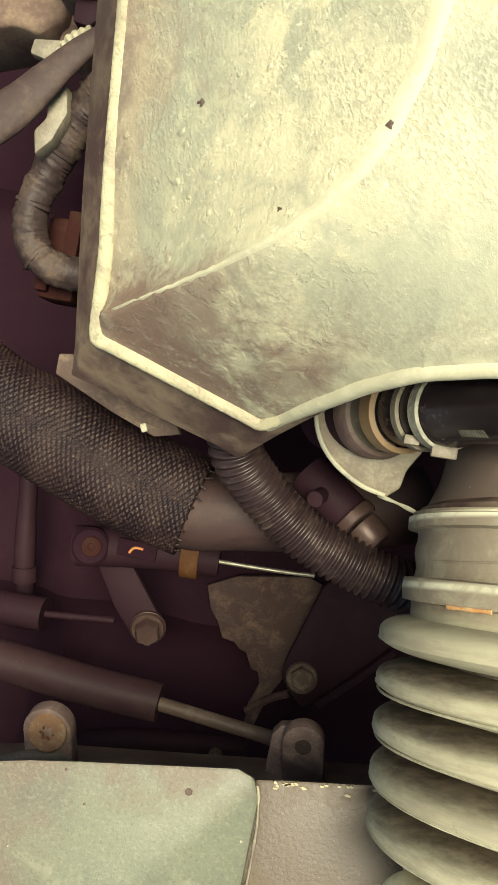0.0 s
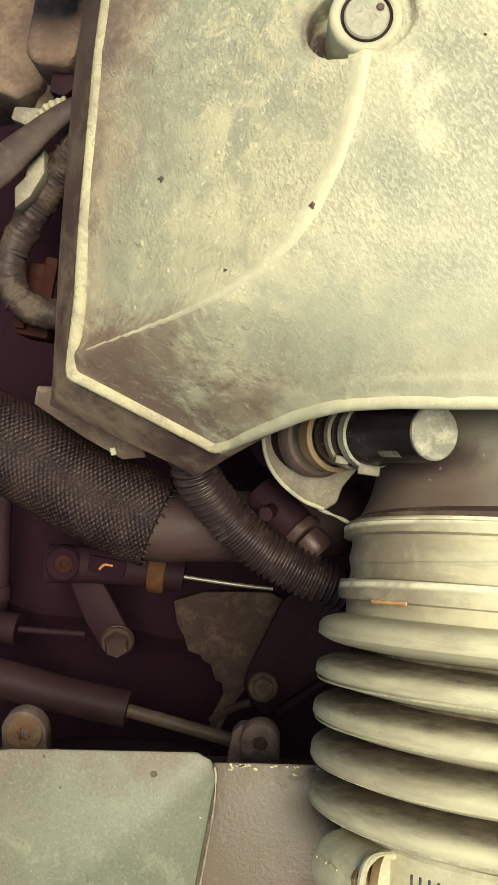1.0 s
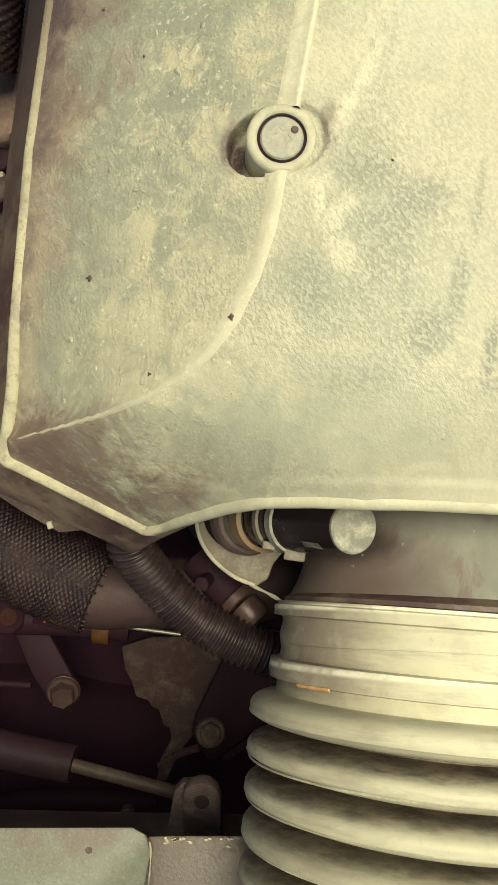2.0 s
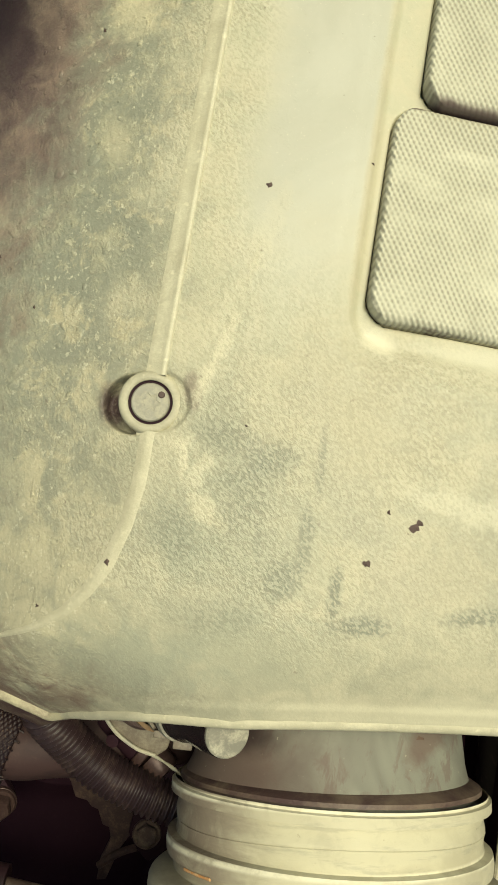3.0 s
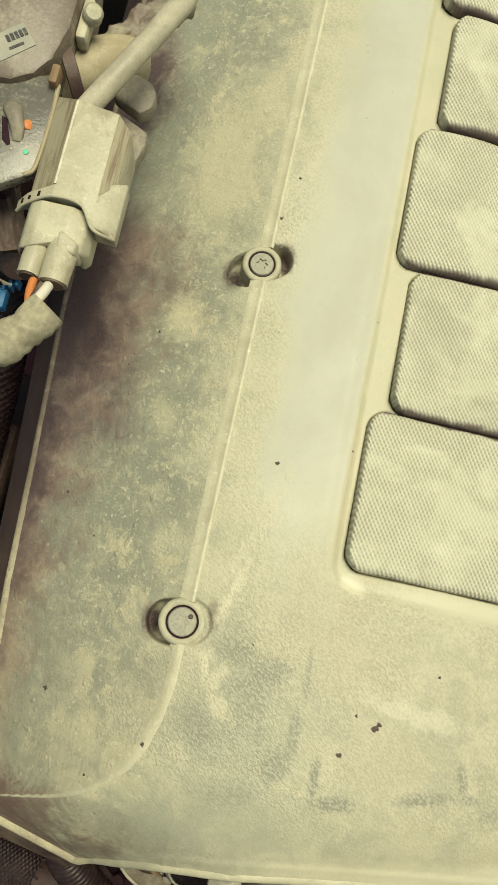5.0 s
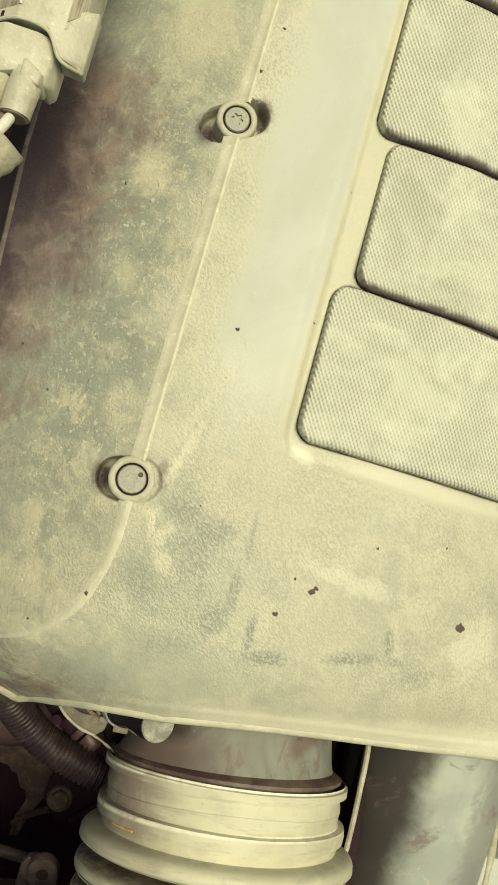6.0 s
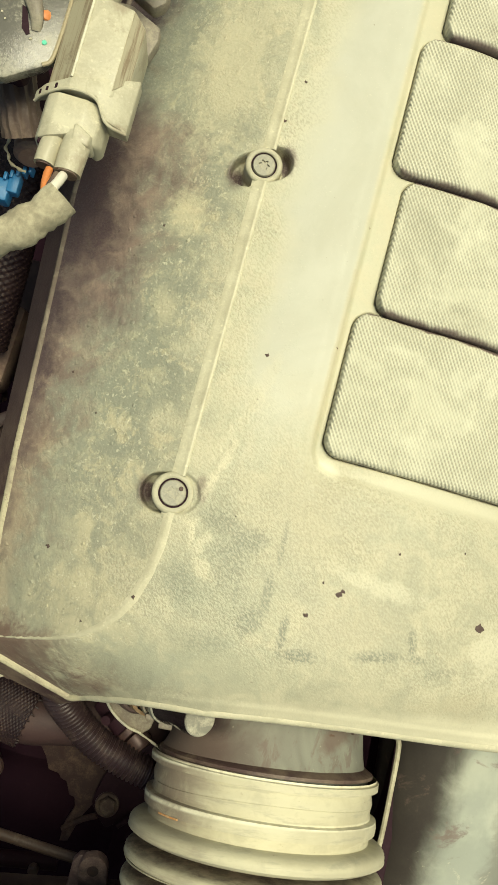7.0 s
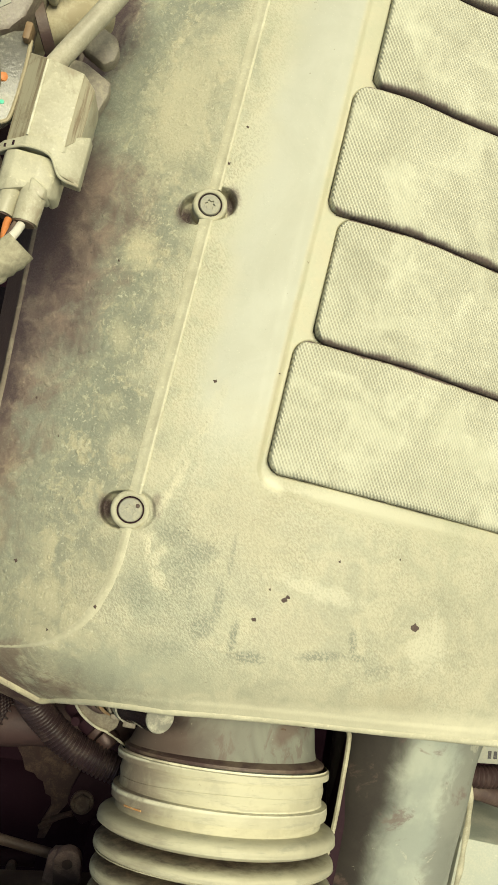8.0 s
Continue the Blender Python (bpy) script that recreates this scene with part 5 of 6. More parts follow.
def braided_hose():
    h = thing("braided_hose", (-70, -105, -126), "thick brown hose in a frayed braided sleeve", "hose")
    def weave(s, a):
        u, v = s * 3.9 + a * 34, s * 3.9 - a * 34
        return 15.2 + 0.2 * (math.sin(u) + math.sin(v)) + 0.3 * math.sin(s * 0.2 + a * 2)
    path = [(-175, -72, -118), (-130, -84, -114), (-104, -95.2, -111), (-80.6, -102.5, -110), (-61.9, -109.4, -110), (-35.5, -115.6, -110)]
    part("sleeve", sweep(path, weave, 560, 240), M_BRAID, h, "braided sleeve with a frayed end", sharp=80)
    part("inner_hose", sweep([(-60, -110.4, -110), (-38.8, -116.4, -110), (-22.9, -113.8, -110), (-2, -110, -112), (30, -102, -118)], 11.6, 40, 40), M_RUBBER, h, "smooth brown rubber hose end")
    rng = random.Random(5)
    for k in range(26):
        a = 2 * math.pi * k / 26
        p = Vector((-35.5, -115.6, -110)) + Vector((0.3 * math.cos(a), 0.95 * math.cos(a), 1.0 * math.sin(a))) * 14.4
        q = p + Vector((rng.uniform(0.4, 1.8), rng.uniform(-0.8, 0.5), rng.uniform(-1, 1)))
        part("frayed_strand", sweep([tuple(p - Vector((2, 0, 0))), tuple(p), tuple(q)], 0.35, 4, 5), M_BRAID, h)


braided_hose()


def under_bracket():
    b = thing("cover_bracket", (-60, -90, -100), "brown rusty bracket strip under the cover's corner", "bracket")
    part("strip", prism([(-76.5, -79), (-76.5, -84.5), (-60, -91.5), (-47, -96), (-40, -94), (-44, -88), (-62, -82), (-70, -78)], -90, -86, 0.6), M_RUSTPLATE, b)
    part("tab", box(-0.9, 0.9, -1.2, 1.2, -2, 1.0, 0.4, 2, Matrix.Translation(V(-49.8, -94.0, -85)) @ Matrix.Rotation(radians(25), 4, 'Z')), M_BEAD, b, "small pale tab")


under_bracket()

# ---- linkage deep below ----
def linkage():
    a = thing("shift_actuator", (-75, -157, -250), "black actuator arm with an amber band and thin rod", "actuator")
    part("arm", sweep([(-101, -160, -236), (-84, -157, -235), (-60, -154.5, -235), (-36, -153.6, -236)], lambda s, g: 9.5 - 0.03 * s, 40, 24), M_BLACK, a)
    part("eye", lathe([(8.6, -5), (8.6, 3), (7.4, 4.4), (0, 4.6)], (-93, -157.5, -229), (0.1, 0.1, 1), 36), M_DEEP, a)
    part("pivot", lathe([(4.6, 0), (4.6, 0.8), (4.2, 1.2), (1.6, 1.1), (1.4, 0.6), (0, 0.6)], (-92, -157, -225), (0.1, 0.1, 1), 24), M_REDDISH, a, "reddish rusty pivot")
    part("window", box(-81, -63, -158.5, -150.5, -228, -225.6, 1.0), M_DEEP, a, "sunken dark window")
    part("scratch", sweep([(-75, -156.2, -224.8), (-73, -153.6, -224.6), (-69, -153.4, -224.8)], 0.6, 12, 6), M_ORANGE, a, "yellow-orange scratch")
    part("amber_band", lathe([(9.6, 0), (9.9, 0.5), (9.9, 7.5), (9.6, 8)], (-52.5, -154.3, -235), (1, 0.05, 0), 36), M_AMBER, a, "amber plastic band")
    part("rod", sweep([(-36, -153.6, -234), (-10, -152.4, -234), (7, -151.4, -236)], 1.0, 12, 10), M_STEEL, a, "thin bright rod")
    l = thing("bell_crank", (-72, -180, -262), "dark lever with a dull hexagonal bolt", "lever")
    part("lever", prism([(-98, -163), (-90, -158), (-80, -163), (-58, -190), (-57, -197), (-62, -203), (-70, -201), (-82, -188)], -256, -249, 1.2), M_BLACK, l)
    part("bolt", hexagon(6.2, 9, (-64.3, -193.8, -249), (0.2, -0.2, 1)), M_BRASSY, l, "dull yellowed hexagon bolt")
    part("washer", lathe([(0, 0), (8.4, 0), (8.4, 1.6), (7.6, 2.2), (0, 2.2)], (-64.3, -193.8, -249.4), (0.2, -0.2, 1), 32), M_BRASSY, l, "dull round washer")
    part("rod", sweep([(-135, -199, -247), (-116, -197.5, -246), (-80, -193.5, -247)], 1.7, 12, 10), M_BLACK, l)
    part("rod_boot", sweep([(-150, -199, -250), (-130, -198.4, -247), (-113, -197.5, -246)], 8.0, 12, 20), M_BLACK, l, "black rubber boot")
    c = thing("control_cable", (-60, -212, -220), "brown sheathed control cable ending in a bare rod", "cable")
    part("sheath", sweep([(-160, -208, -212), (-110.9, -209.5, -208), (-75, -211, -206), (-46.5, -211.2, -205)], lambda s, g: 9.2 - 0.01 * s, 30, 24), M_SHEATH, c)
    part("bare_rod", sweep([(-48, -211.4, -205), (-25, -212.8, -204), (2, -214.5, -203)], 3.0, 16, 14), M_TANKDARK, c, "bare grey rod")
    p = thing("mount_plate", (25, -195, -295), "dark pressed mounting plate with a dull bolt", "mounting plate")
    part("plate", prism([(14, -164), (3, -203), (2, -212), (8, -220), (15, -226), (22, -221), (52, -188), (62, -160), (48, -150), (24, -152)], -284, -278, 1.2), M_BLACK, p)
    part("bolt", hexagon(6.0, 8, (12.2, -210.8, -278), (0.05, 0.15, 1)), M_RUSTPLATE, p, "rusty hexagon bolt")
    part("washer", lathe([(0, 0), (8.0, 0), (8.0, 1.6), (7.2, 2.2), (0, 2.2)], (12.2, -210.8, -278.4), (0.05, 0.15, 1), 32), M_BRASSY, p, "dull round washer")
    part("flange_lip", sweep([(22, -222, -276), (38, -206, -276), (54, -188, -276)], 2.0, 16, 8), M_BLACK, p)
    q = thing("dark_pipe", (-40, -232, -256), "dark pipe with a small pale nub deep in the bay", "pipe")
    part("pipe", sweep([(-92, -262, -252), (-80, -252, -247), (-62, -246, -244), (-40, -242, -243), (-8, -238, -244)], 5.0, 40, 16), M_BLACK, q)
    part("nub", lathe([(3.2, 0), (3.2, 4), (2.2, 5), (0, 5)], (-21, -241.5, -239), (0, -0.2, 1), 14), M_TANKDARK, q, "small pale nub")
    riser = thing("riser_pipe", (-140, -175, -330), "dark upright pipe behind the actuator", "pipe")
    part("pipe", sweep([(-149, -110, -282), (-144, -146, -282), (-139.5, -180, -282), (-135, -212, -286)], lambda s, a: 5.2 + 0.4 * math.sin(s * 0.12), 40, 18), M_BLACK, riser)
    part("collar", sweep([(-138.7, -186, -282.4), (-137.6, -194, -283.2)], 6.4, 8, 18), M_BLACK, riser, "dark pipe collar")
    r = thing("rusty_bracket", (-12, -215, -312), "torn rusty steel bracket behind the plate", "bracket")
    part("sheet", prism([(-45, -180), (-30, -172), (-10, -168), (7, -165), (24, -170), (22, -190), (12, -196), (8, -213), (-2, -231), (-7, -249), (-12, -250), (-12, -238), (-8, -226), (-10, -220), (-14, -219), (-18, -211), (-22, -210), (-25, -207), (-32, -206), (-36, -198), (-41, -192)], -305, -300, 0.5), M_RUSTSHEET, r)
    part("fold", sweep([(-12, -240, -296), (-2, -230, -292), (8, -224, -290)], 2.2, 12, 8), M_RUSTSHEET, r, "folded rusty edge")


linkage()


# ---- grey housing in front of the hose ----
def lug(parent, x, y, z, hole, w=7.2):
    """An upright rounded ear on the ledge."""
    pts = [(-w, -12), (-w, 4)] + [(w * math.cos(a), 4 + w * math.sin(a)) for a in (math.pi * (1 - k / 14) for k in range(1, 14))] + [(w, 4), (w, -12)]
    m = Matrix.Translation(V(x, y, z)) @ Matrix.Rotation(radians(12), 4, 'X') @ Matrix.Rotation(radians(10), 4, 'Z')
    ear = part("lug", prism(pts, -3, 3, 0.7, m), M_LUG, parent, "rounded upright ear")
    if hole:
        part("hole", hole_disc(m, 3.1), M_SPECK, ear, "dark screw hole")
    return ear


def hole_disc(m, z):
    bm = lathe([(2.9, z - 0.4), (2.8, z + 0.02), (2.3, z - 0.05), (0, z - 0.1)], (0, 3.4, 0), (0, 0, 1), 28)
    bm.transform(m)
    return bm


def undercut(top, z0, z1, lean, bevel):
    """A block whose walls lean back below its top outline; millimetres."""
    bm = prism(top, z0, z1, bevel)
    for v in bm.verts:
        v.co.y -= lean * (z1 * MM - v.co.z)
    return bm


def housing():
    g = thing("front_housing", (-20, -240, -260), "grey dusty plastic housing with ears along its rear edge", "housing")
    part("ledge", prism([(-140, -235), (-84, -222), (-20, -212), (34, -203), (110, -190), (140, -330), (-140, -330)], -170, -146, 1.4), M_TANKDARK, g, "ledge with a worn pale edge")
    rng = random.Random(12)
    for k in range(22):
        f = rng.random() ** 1.3
        x, y = 2 + 44 * f + rng.uniform(-0.8, 0.8), -171.4 + 7.6 * f + rng.uniform(-3.4, 0.2) * rng.random() ** 2
        ring = [(rng.uniform(0.2, 1.1) * math.cos(a), rng.uniform(0.15, 0.5) * math.sin(a)) for a in (0, 0.9, 1.8, 2.7, 3.6, 4.5, 5.4)]
        part("pale_chip", prism(ring, -0.3, 0.35, 0, Matrix.Translation(V(x, y, -67.9))), M_CONNDARK, g, "pale chipped dirt", smooth=False)
    part("raised_block", undercut([(-130, -196), (-72, -181.5), (-58, -178), (-46, -175.6), (-8, -168.6), (-3.5, -170), (-1.5, -175), (-2, -330), (-130, -330)], -144, -65, 0.55, 1.3), M_TANK, g, "raised pale block")
    part("seam", sweep([(-2.6, -172.5, -66.2), (-1.6, -176, -65.6), (-0.6, -190, -65.4), (-0.8, -240, -65.4), (-1, -320, -65.4)], lambda s, a: 0.28 + 0.16 * math.sin(s * 0.8) * math.sin(s * 0.31), 120, 8), M_GREYTAB, g, "pale parting seam")
    part("low_panel", undercut([(-7, -175.5), (-3, -171.6), (3, -170.4), (38, -164.2), (68, -161), (80, -330), (-7, -330)], -144, -68.0, 0.55, 1.2), M_LOW, g, "brown-stained lower panel")
    for x, y, r in ((-18.5, -177.2, 1.0), (-49, -178.6, 0.4), (-43, -186, 0.35)):
        part("pit", lathe([(r, 0), (r * 0.8, 0.2), (0, 0.25)], (x, y, -65), (0, 0, 1), 7), M_SPECK, g, "dark pit")
    lug(g, 12, -195.5, -150, True)
    part("lug_twin", prism([(0.5, -208), (0.5, -194), (3, -190.5), (7, -189.5), (9, -191), (9, -208)], -161, -155, 0.6), M_LUG, g)
    ear = lug(g, -73, -206, -140, False, 8.4)
    bolt = part("ear_bolt", torx_head(6.6, (-73.2, -202.5, -134.5), 2.2, 0.32), M_RUST, ear, "rusty socket bolt")
    part("edge_bead_stub", sweep([(-90, -219, -140), (-78, -213, -138), (-66, -210.5, -140)], 2.5, 12, 10), M_TANK, g)


housing()


# ---- beside the cover: hoses and wiring low at the flank ----
def flank_things():
    t = thing("taped_hose", (-95, -30, -125), "dark hose wrapped in wrinkled tape", "hose")
    prof = lambda s, a: 5.0 + 0.8 * noise.noise(Vector((s * 0.2, math.cos(a), math.sin(a)))) + 0.9 * abs(noise.noise(Vector((s * 0.8 + math.cos(a), math.cos(a) * 1.2, math.sin(a) * 1.2))))
    part("tube", sweep([(-72, 10, -98), (-84, -2, -104), (-91, -12, -109), (-98.5, -27, -112), (-101.5, -40, -113), (-98, -50, -114), (-88, -54, -115), (-70, -54, -118)], prof, 200, 24), M_TAPE_DARK, t)
    for x, y, z, way in ((-85.5, -3.8, -104.8, (-0.6, -0.8, -0.3)), (-95.2, -20, -110.6, (-0.45, -0.88, -0.2)), (-100.8, -36, -112.7, (-0.2, -0.97, -0.1)), (-97.2, -51, -114.1, (0.8, -0.55, -0.1))):
        part("tape_edge", lathe([(4.6, -0.9), (5.45, -0.4), (5.4, 0.5), (4.6, 1.0)], (x, y, z), way, 26, 0.1), M_TAPE_DARK, t, "raised tape edge")
    p = thing("flat_strap_hose", (-100, 0, -108), "smooth brown tapering hose beside the cover", "hose")
    part("tube", sweep([(-140, -44, -100), (-118, -24, -98), (-104.9, -14, -96), (-90, 3, -95), (-78, 14, -94)], lambda s, a: 7.6 - 0.05 * s + 1.2 * math.sin(s * 0.05) + 0.25 * noise.noise(Vector((s * 0.15, math.cos(a), math.sin(a)))), 60, 24, squash=0.45), M_STRAP, p)
    c = thing("pale_clip", (-101, 6, -108), "pale cracked plastic cable clip", "clip")
    part("body", prism([(-107, 4.6), (-106.4, 9.0), (-98, 9.8), (-96, 7), (-97, 4.4), (-101, 3.2)], -108, -104, 0.8), M_GREYTAB, c)
    part("spring", sweep([(-98, 3.5, -103), (-94, 8.5, -100), (-88, 11.5, -99)], lambda s, a: 1.6 + 0.3 * math.sin(s * 3), 24, 8), M_BEAD, c, "pale wavy spring")
    d = thing("broken_clip", (-94, -14, -112), "broken pale plastic clip", "clip")
    part("body", prism([(-98, -5), (-92.5, -4), (-91, -12), (-94, -20), (-98.5, -25), (-100, -18), (-97, -14)], -108, -99.5, 1.0), M_GREYTAB, d)
    r = thing("relay", (-95, -45, -128), "reddish plastic relay in shadow", "relay")
    part("case", box(-100, -88, -62, -36, -140, -124, 1.5), M_REDDISH, r)
    part("rib", box(-93, -88.5, -50, -34, -124, -121.5, 0.6), M_REDDISH, r)
    part("rib", box(-100, -96, -60, -50, -124, -121.5, 0.6), M_REDDISH, r)
    b = thing("brown_casting", (-115, 40, -160), "brown pitted casting with a stepped edge", "casting")
    part("body", prism([(-160, 120), (-112, 120), (-110, 60), (-108, 26), (-116, 20), (-124, 22), (-160, 10)], -160, -128, 2), M_CASTING, b)
    part("step", prism([(-109, 90), (-84, 90), (-84, 40), (-88, 31), (-104, 32), (-108, 40)], -150, -122, 3), M_RUBBER, b)
    part("block", prism([(-104.5, 62), (-104.5, 25), (-101, 21.6), (-90, 22), (-87.5, 26), (-86, 62)], -118, -98, 2.2), M_CASTING, b, "brown stained block")
    part("hole", prism([(-96.4, 21.8), (-96, 15.4), (-91, 14.6), (-88, 18), (-88, 22.4)], -112, -104, 0.6), M_BLACK, b, "dark square hole")
    part("ledge", prism([(-108, 38), (-98, 34), (-94, 22), (-102, 16), (-112, 18)], -150, -134, 1), M_CASTING, b)
    k = thing("black_loom", (-95, 120, -60), "black braided wiring loom", "wiring")
    part("sleeve", sweep([(-130, 160, -40), (-112, 140, -46), (-99, 122, -50), (-93, 104, -56), (-92, 80, -66), (-96, 40, -86)], lambda s, a: 9.5 + 0.22 * (math.sin(s * 2.2 + a * 14) + math.sin(s * 2.2 - a * 14)), 320, 100), M_BRAID, k)
    part("sleeve_end", lathe([(3.6, -4), (6.0, -3), (6.2, 9), (4.4, 11), (0, 11.4)], (-79.6, 107, -8), (0.25, -0.9, 0.35), 32), M_CASTING, k, "brown cut sleeve end")
    part("frayed_rim", sweep([(-79.6 + 6.6 * math.cos(a) + 0.5 * math.sin(9 * a), 100 + 7.0 * math.sin(a), -4.5 + 2.4 * math.sin(a) + 0.6 * math.cos(7 * a)) for a in (0.9 + 0.25 * j for j in range(17))], lambda s, a: 0.5 + 0.15 * math.sin(s * 2.0), 90, 8), M_TAPE, k, "pale frayed rim of the sleeve")
    wrap_profile = lambda s, a: 6.6 + 0.35 * math.sin(a * 13 + 0.4 * math.sin(s)) + 0.4 * noise.noise(Vector((s * 0.3, 2 * math.cos(a), 2 * math.sin(a))))
    part("tape_wrap", sweep([(-88, 123, 4), (-84.5, 114, 8), (-81, 106, 7), (-79, 101, 4)], wrap_profile, 40, 64), M_TANKDARK, k, "pleated brown tape wrap")
    u = thing("blue_connector", (-84, 87, -20), "blue plastic connector lock", "connector")
    part("body", box(-95, -83.5, 82.5, 90.5, -20, -12, 1.0), M_BLUE, u)
    part("latch", box(-84.6, -80.5, 86, 93, -17, -11.5, 0.8), M_BLUE, u)
    for j in range(5):
        part("tooth", box(-86.2 + 1.9 * j, -85.0 + 1.9 * j, 89.6 + 1.2 * j, 92.4 + 1.2 * j, -16, -10.6, 0.3), M_BLUE, u)


flank_things()


# ---- connector group over the flank ----
def loft(xs, zs, y0s, y1s, floor, bevel=0.35, rise=0.0):
    """A shell whose cross-section (xs, zs) runs from y0s to y1s, closed down to a floor; millimetres."""
    bm = bmesh.new()
    near_top = [bm.verts.new(V(x, y, z)) for x, y, z in zip(xs, y0s, zs)]
    far_top = [bm.verts.new(V(x, y, z + rise)) for x, y, z in zip(xs, y1s, zs)]
    near_low = [bm.verts.new(V(x, y, floor)) for x, y in zip(xs, y0s)]
    far_low = [bm.verts.new(V(x, y, floor)) for x, y in zip(xs, y1s)]
    n = len(xs)
    for k in range(n - 1):
        for a, c in ((near_top, far_top), (far_top, far_low), (near_low, near_top), (far_low, near_low)):
            bm.faces.new((a[k], a[k + 1], c[k + 1], c[k]))
    for k in (0, n - 1):
        bm.faces.new((near_top[k], far_top[k], far_low[k], near_low[k]))
    bmesh.ops.recalc_face_normals(bm, faces=bm.faces)
    if bevel:
        bmesh.ops.bevel(bm, geom=[e for e in bm.edges if e.calc_face_angle(0) > 0.25], offset=bevel * MM, segments=2, profile=0.5, affect='EDGES')
    return bm


def sensor_connector():
    c = thing("wire_connector", (-55, 105, 25), "dusty grey plastic wire connector with two wires", "connector")
    body = part("body", loft([-66.8, -66.4, -58.8, -47.2, -43.2, -42.6], [33, 38.5, 45.2, 45.2, 42.2, 36], [104] * 6, [131, 135.5, 132.2, 130.6, 127.6, 125], 27, 0.5), M_CONN, c, "body with three long facets")
    part("side_facet", loft([-66.35, -62.6, -59.0], [38.75, 41.95, 45.2], [105.5] * 3, [134.8, 133.4, 131.9], 38, 0.0), M_STREAK, body, "brown streaked side facet")
    part("side_facet", loft([-47.0, -45.1, -43.3], [45.35, 43.95, 42.45], [106, 108.5, 110.5], [130.2, 128.7, 127.2], 41, 0.0), M_STREAK, body, "brown streaked side facet")
    # the ridge's highlight, laid on as a thin pale strip
    part("edge_highlight", sweep([(-58.9, 106.5, 45.25), (-58.9, 120, 45.25), (-58.9, 131.6, 45.25)], 0.42, 30, 8), M_PALE, body, "pale strip painting the ridge's highlight")
    for k, x in enumerate((-64.6, -62.4)):
        part("groove", sweep([(x, 107, 38.5 + (x + 66.4) * 0.88 - 0.1), (x, 120, 38.5 + (x + 66.4) * 0.88 - 0.1), (x + 0.4, 132, 38.7 + (x + 66.4) * 0.88 - 0.1)], lambda s, a: 0.13 + 0.06 * math.sin(s * 0.7 + k), 40, 6), M_CONNDARK, body, "brown dirt line")
    part("side_rail", sweep([(-47.0, 108, 45.0), (-47.1, 118, 45.0), (-47.0, 129, 45.0)], lambda s, a: 0.15 + 0.06 * math.sin(s * 0.6), 40, 6), M_CONNDARK, body, "brown worn rail")
    part("collar", loft([-69.8, -66.6, -58.8, -50.6, -46.4, -40.6], [36.5, 40.5, 46.0, 46.0, 44.6, 41.2], [100.4, 101.8, 103.2, 102.6, 97.0, 96.6], [103.4, 104.6, 106.2, 108.0, 110.0, 113.0], 35, 0.5), M_CONN, c, "flared collar")
    part("collar_rim", sweep([(-69.4, 100.2, 36.6), (-66.4, 101.4, 40.2), (-58.8, 102.9, 45.4), (-50.8, 102.2, 45.4), (-46.4, 96.8, 44.0), (-40.8, 96.4, 40.8)], 0.5, 70, 8), M_CONN, c, "pale collar rim")
    for sx, sy, sz, w in ((-67.9, 102.4, 38.95, 0.75), (-65.7, 102.9, 41.15, 0.6), (-62.9, 103.6, 43.15, 0.85)):
        part("collar_slot", box(-w, w, -0.5, 0.5, -0.3, 0.12, 0.1, 1, axis_frame((sx, sy, sz), (-0.58, 0.0, 0.81))), M_BLACK, c, "dark slot in the collar", smooth=False)
    plug = part("plug", loft([-66, -64.6, -61.4, -53, -48.4, -46.8], [38.0, 41.4, 43.8, 44.0, 42.2, 38.4], [88.4, 88.0, 88.6, 91.8, 89.6, 91.2], [102] * 6, 31, 0.7), M_CONN, c, "pale rounded plug body")
    part("plug_step", loft([-55.6, -54.4, -49.4, -48.6], [41, 44.9, 44.4, 41], [90, 89.6, 88.4, 89], [93.6, 94.4, 92.0, 91], 36, 0.5), M_CONN, plug, "stepped latch")
    part("plug_mouth", box(-64.2, -56.4, 86.8, 88.6, 36.5, 41.4, 0.4), M_BLACK, plug, "dark mouth of the plug")
    part("barrel", sweep([(-60.2, 89.4, 39.8), (-60.4, 86, 40.6), (-60.5, 81.2, 41.0)], lambda s, a: 3.2 - 0.02 * s, 16, 24), M_CONN, c, "pale wire barrel")
    part("barrel", sweep([(-53.0, 92, 41.0), (-53.2, 86, 41.6), (-53.3, 80.2, 42.0)], lambda s, a: 4.3 - 0.03 * s, 16, 28, squash=0.85), M_CONN, c, "pale wire barrel")
    part("barrel_mouth", lathe([(2.3, -1), (2.3, 0.3), (0, 0.2)], (-60.5, 81.0, 41.0), (0, -1, 0.1), 20), M_SKIRT, c, "dark barrel mouth")
    part("barrel_mouth", lathe([(3.1, -1), (3.1, 0.3), (0, 0.2)], (-53.3, 80.0, 42.0), (0, -1, 0.1), 20), M_SKIRT, c, "dark barrel mouth")
    part("wire", sweep([(-58.4, 80, 42), (-58.2, 77, 43.5), (-57.2, 73, 45.5), (-55.0, 68, 46.5)], 1.15, 20, 12), M_ORANGE, c, "orange wire")
    part("wire", sweep([(-54.0, 79, 43), (-54.2, 76, 45.5), (-55.0, 72.5, 47.5), (-56.4, 68, 47)], 1.4, 20, 12), M_WHITE, c, "white wire")
    part("wire", sweep([(-55.8, 79, 43), (-56.0, 76, 45), (-56.2, 73, 46.5), (-56.4, 68, 46.6)], 0.9, 20, 12), M_SKIRT, c, "brown wire")


sensor_connector()


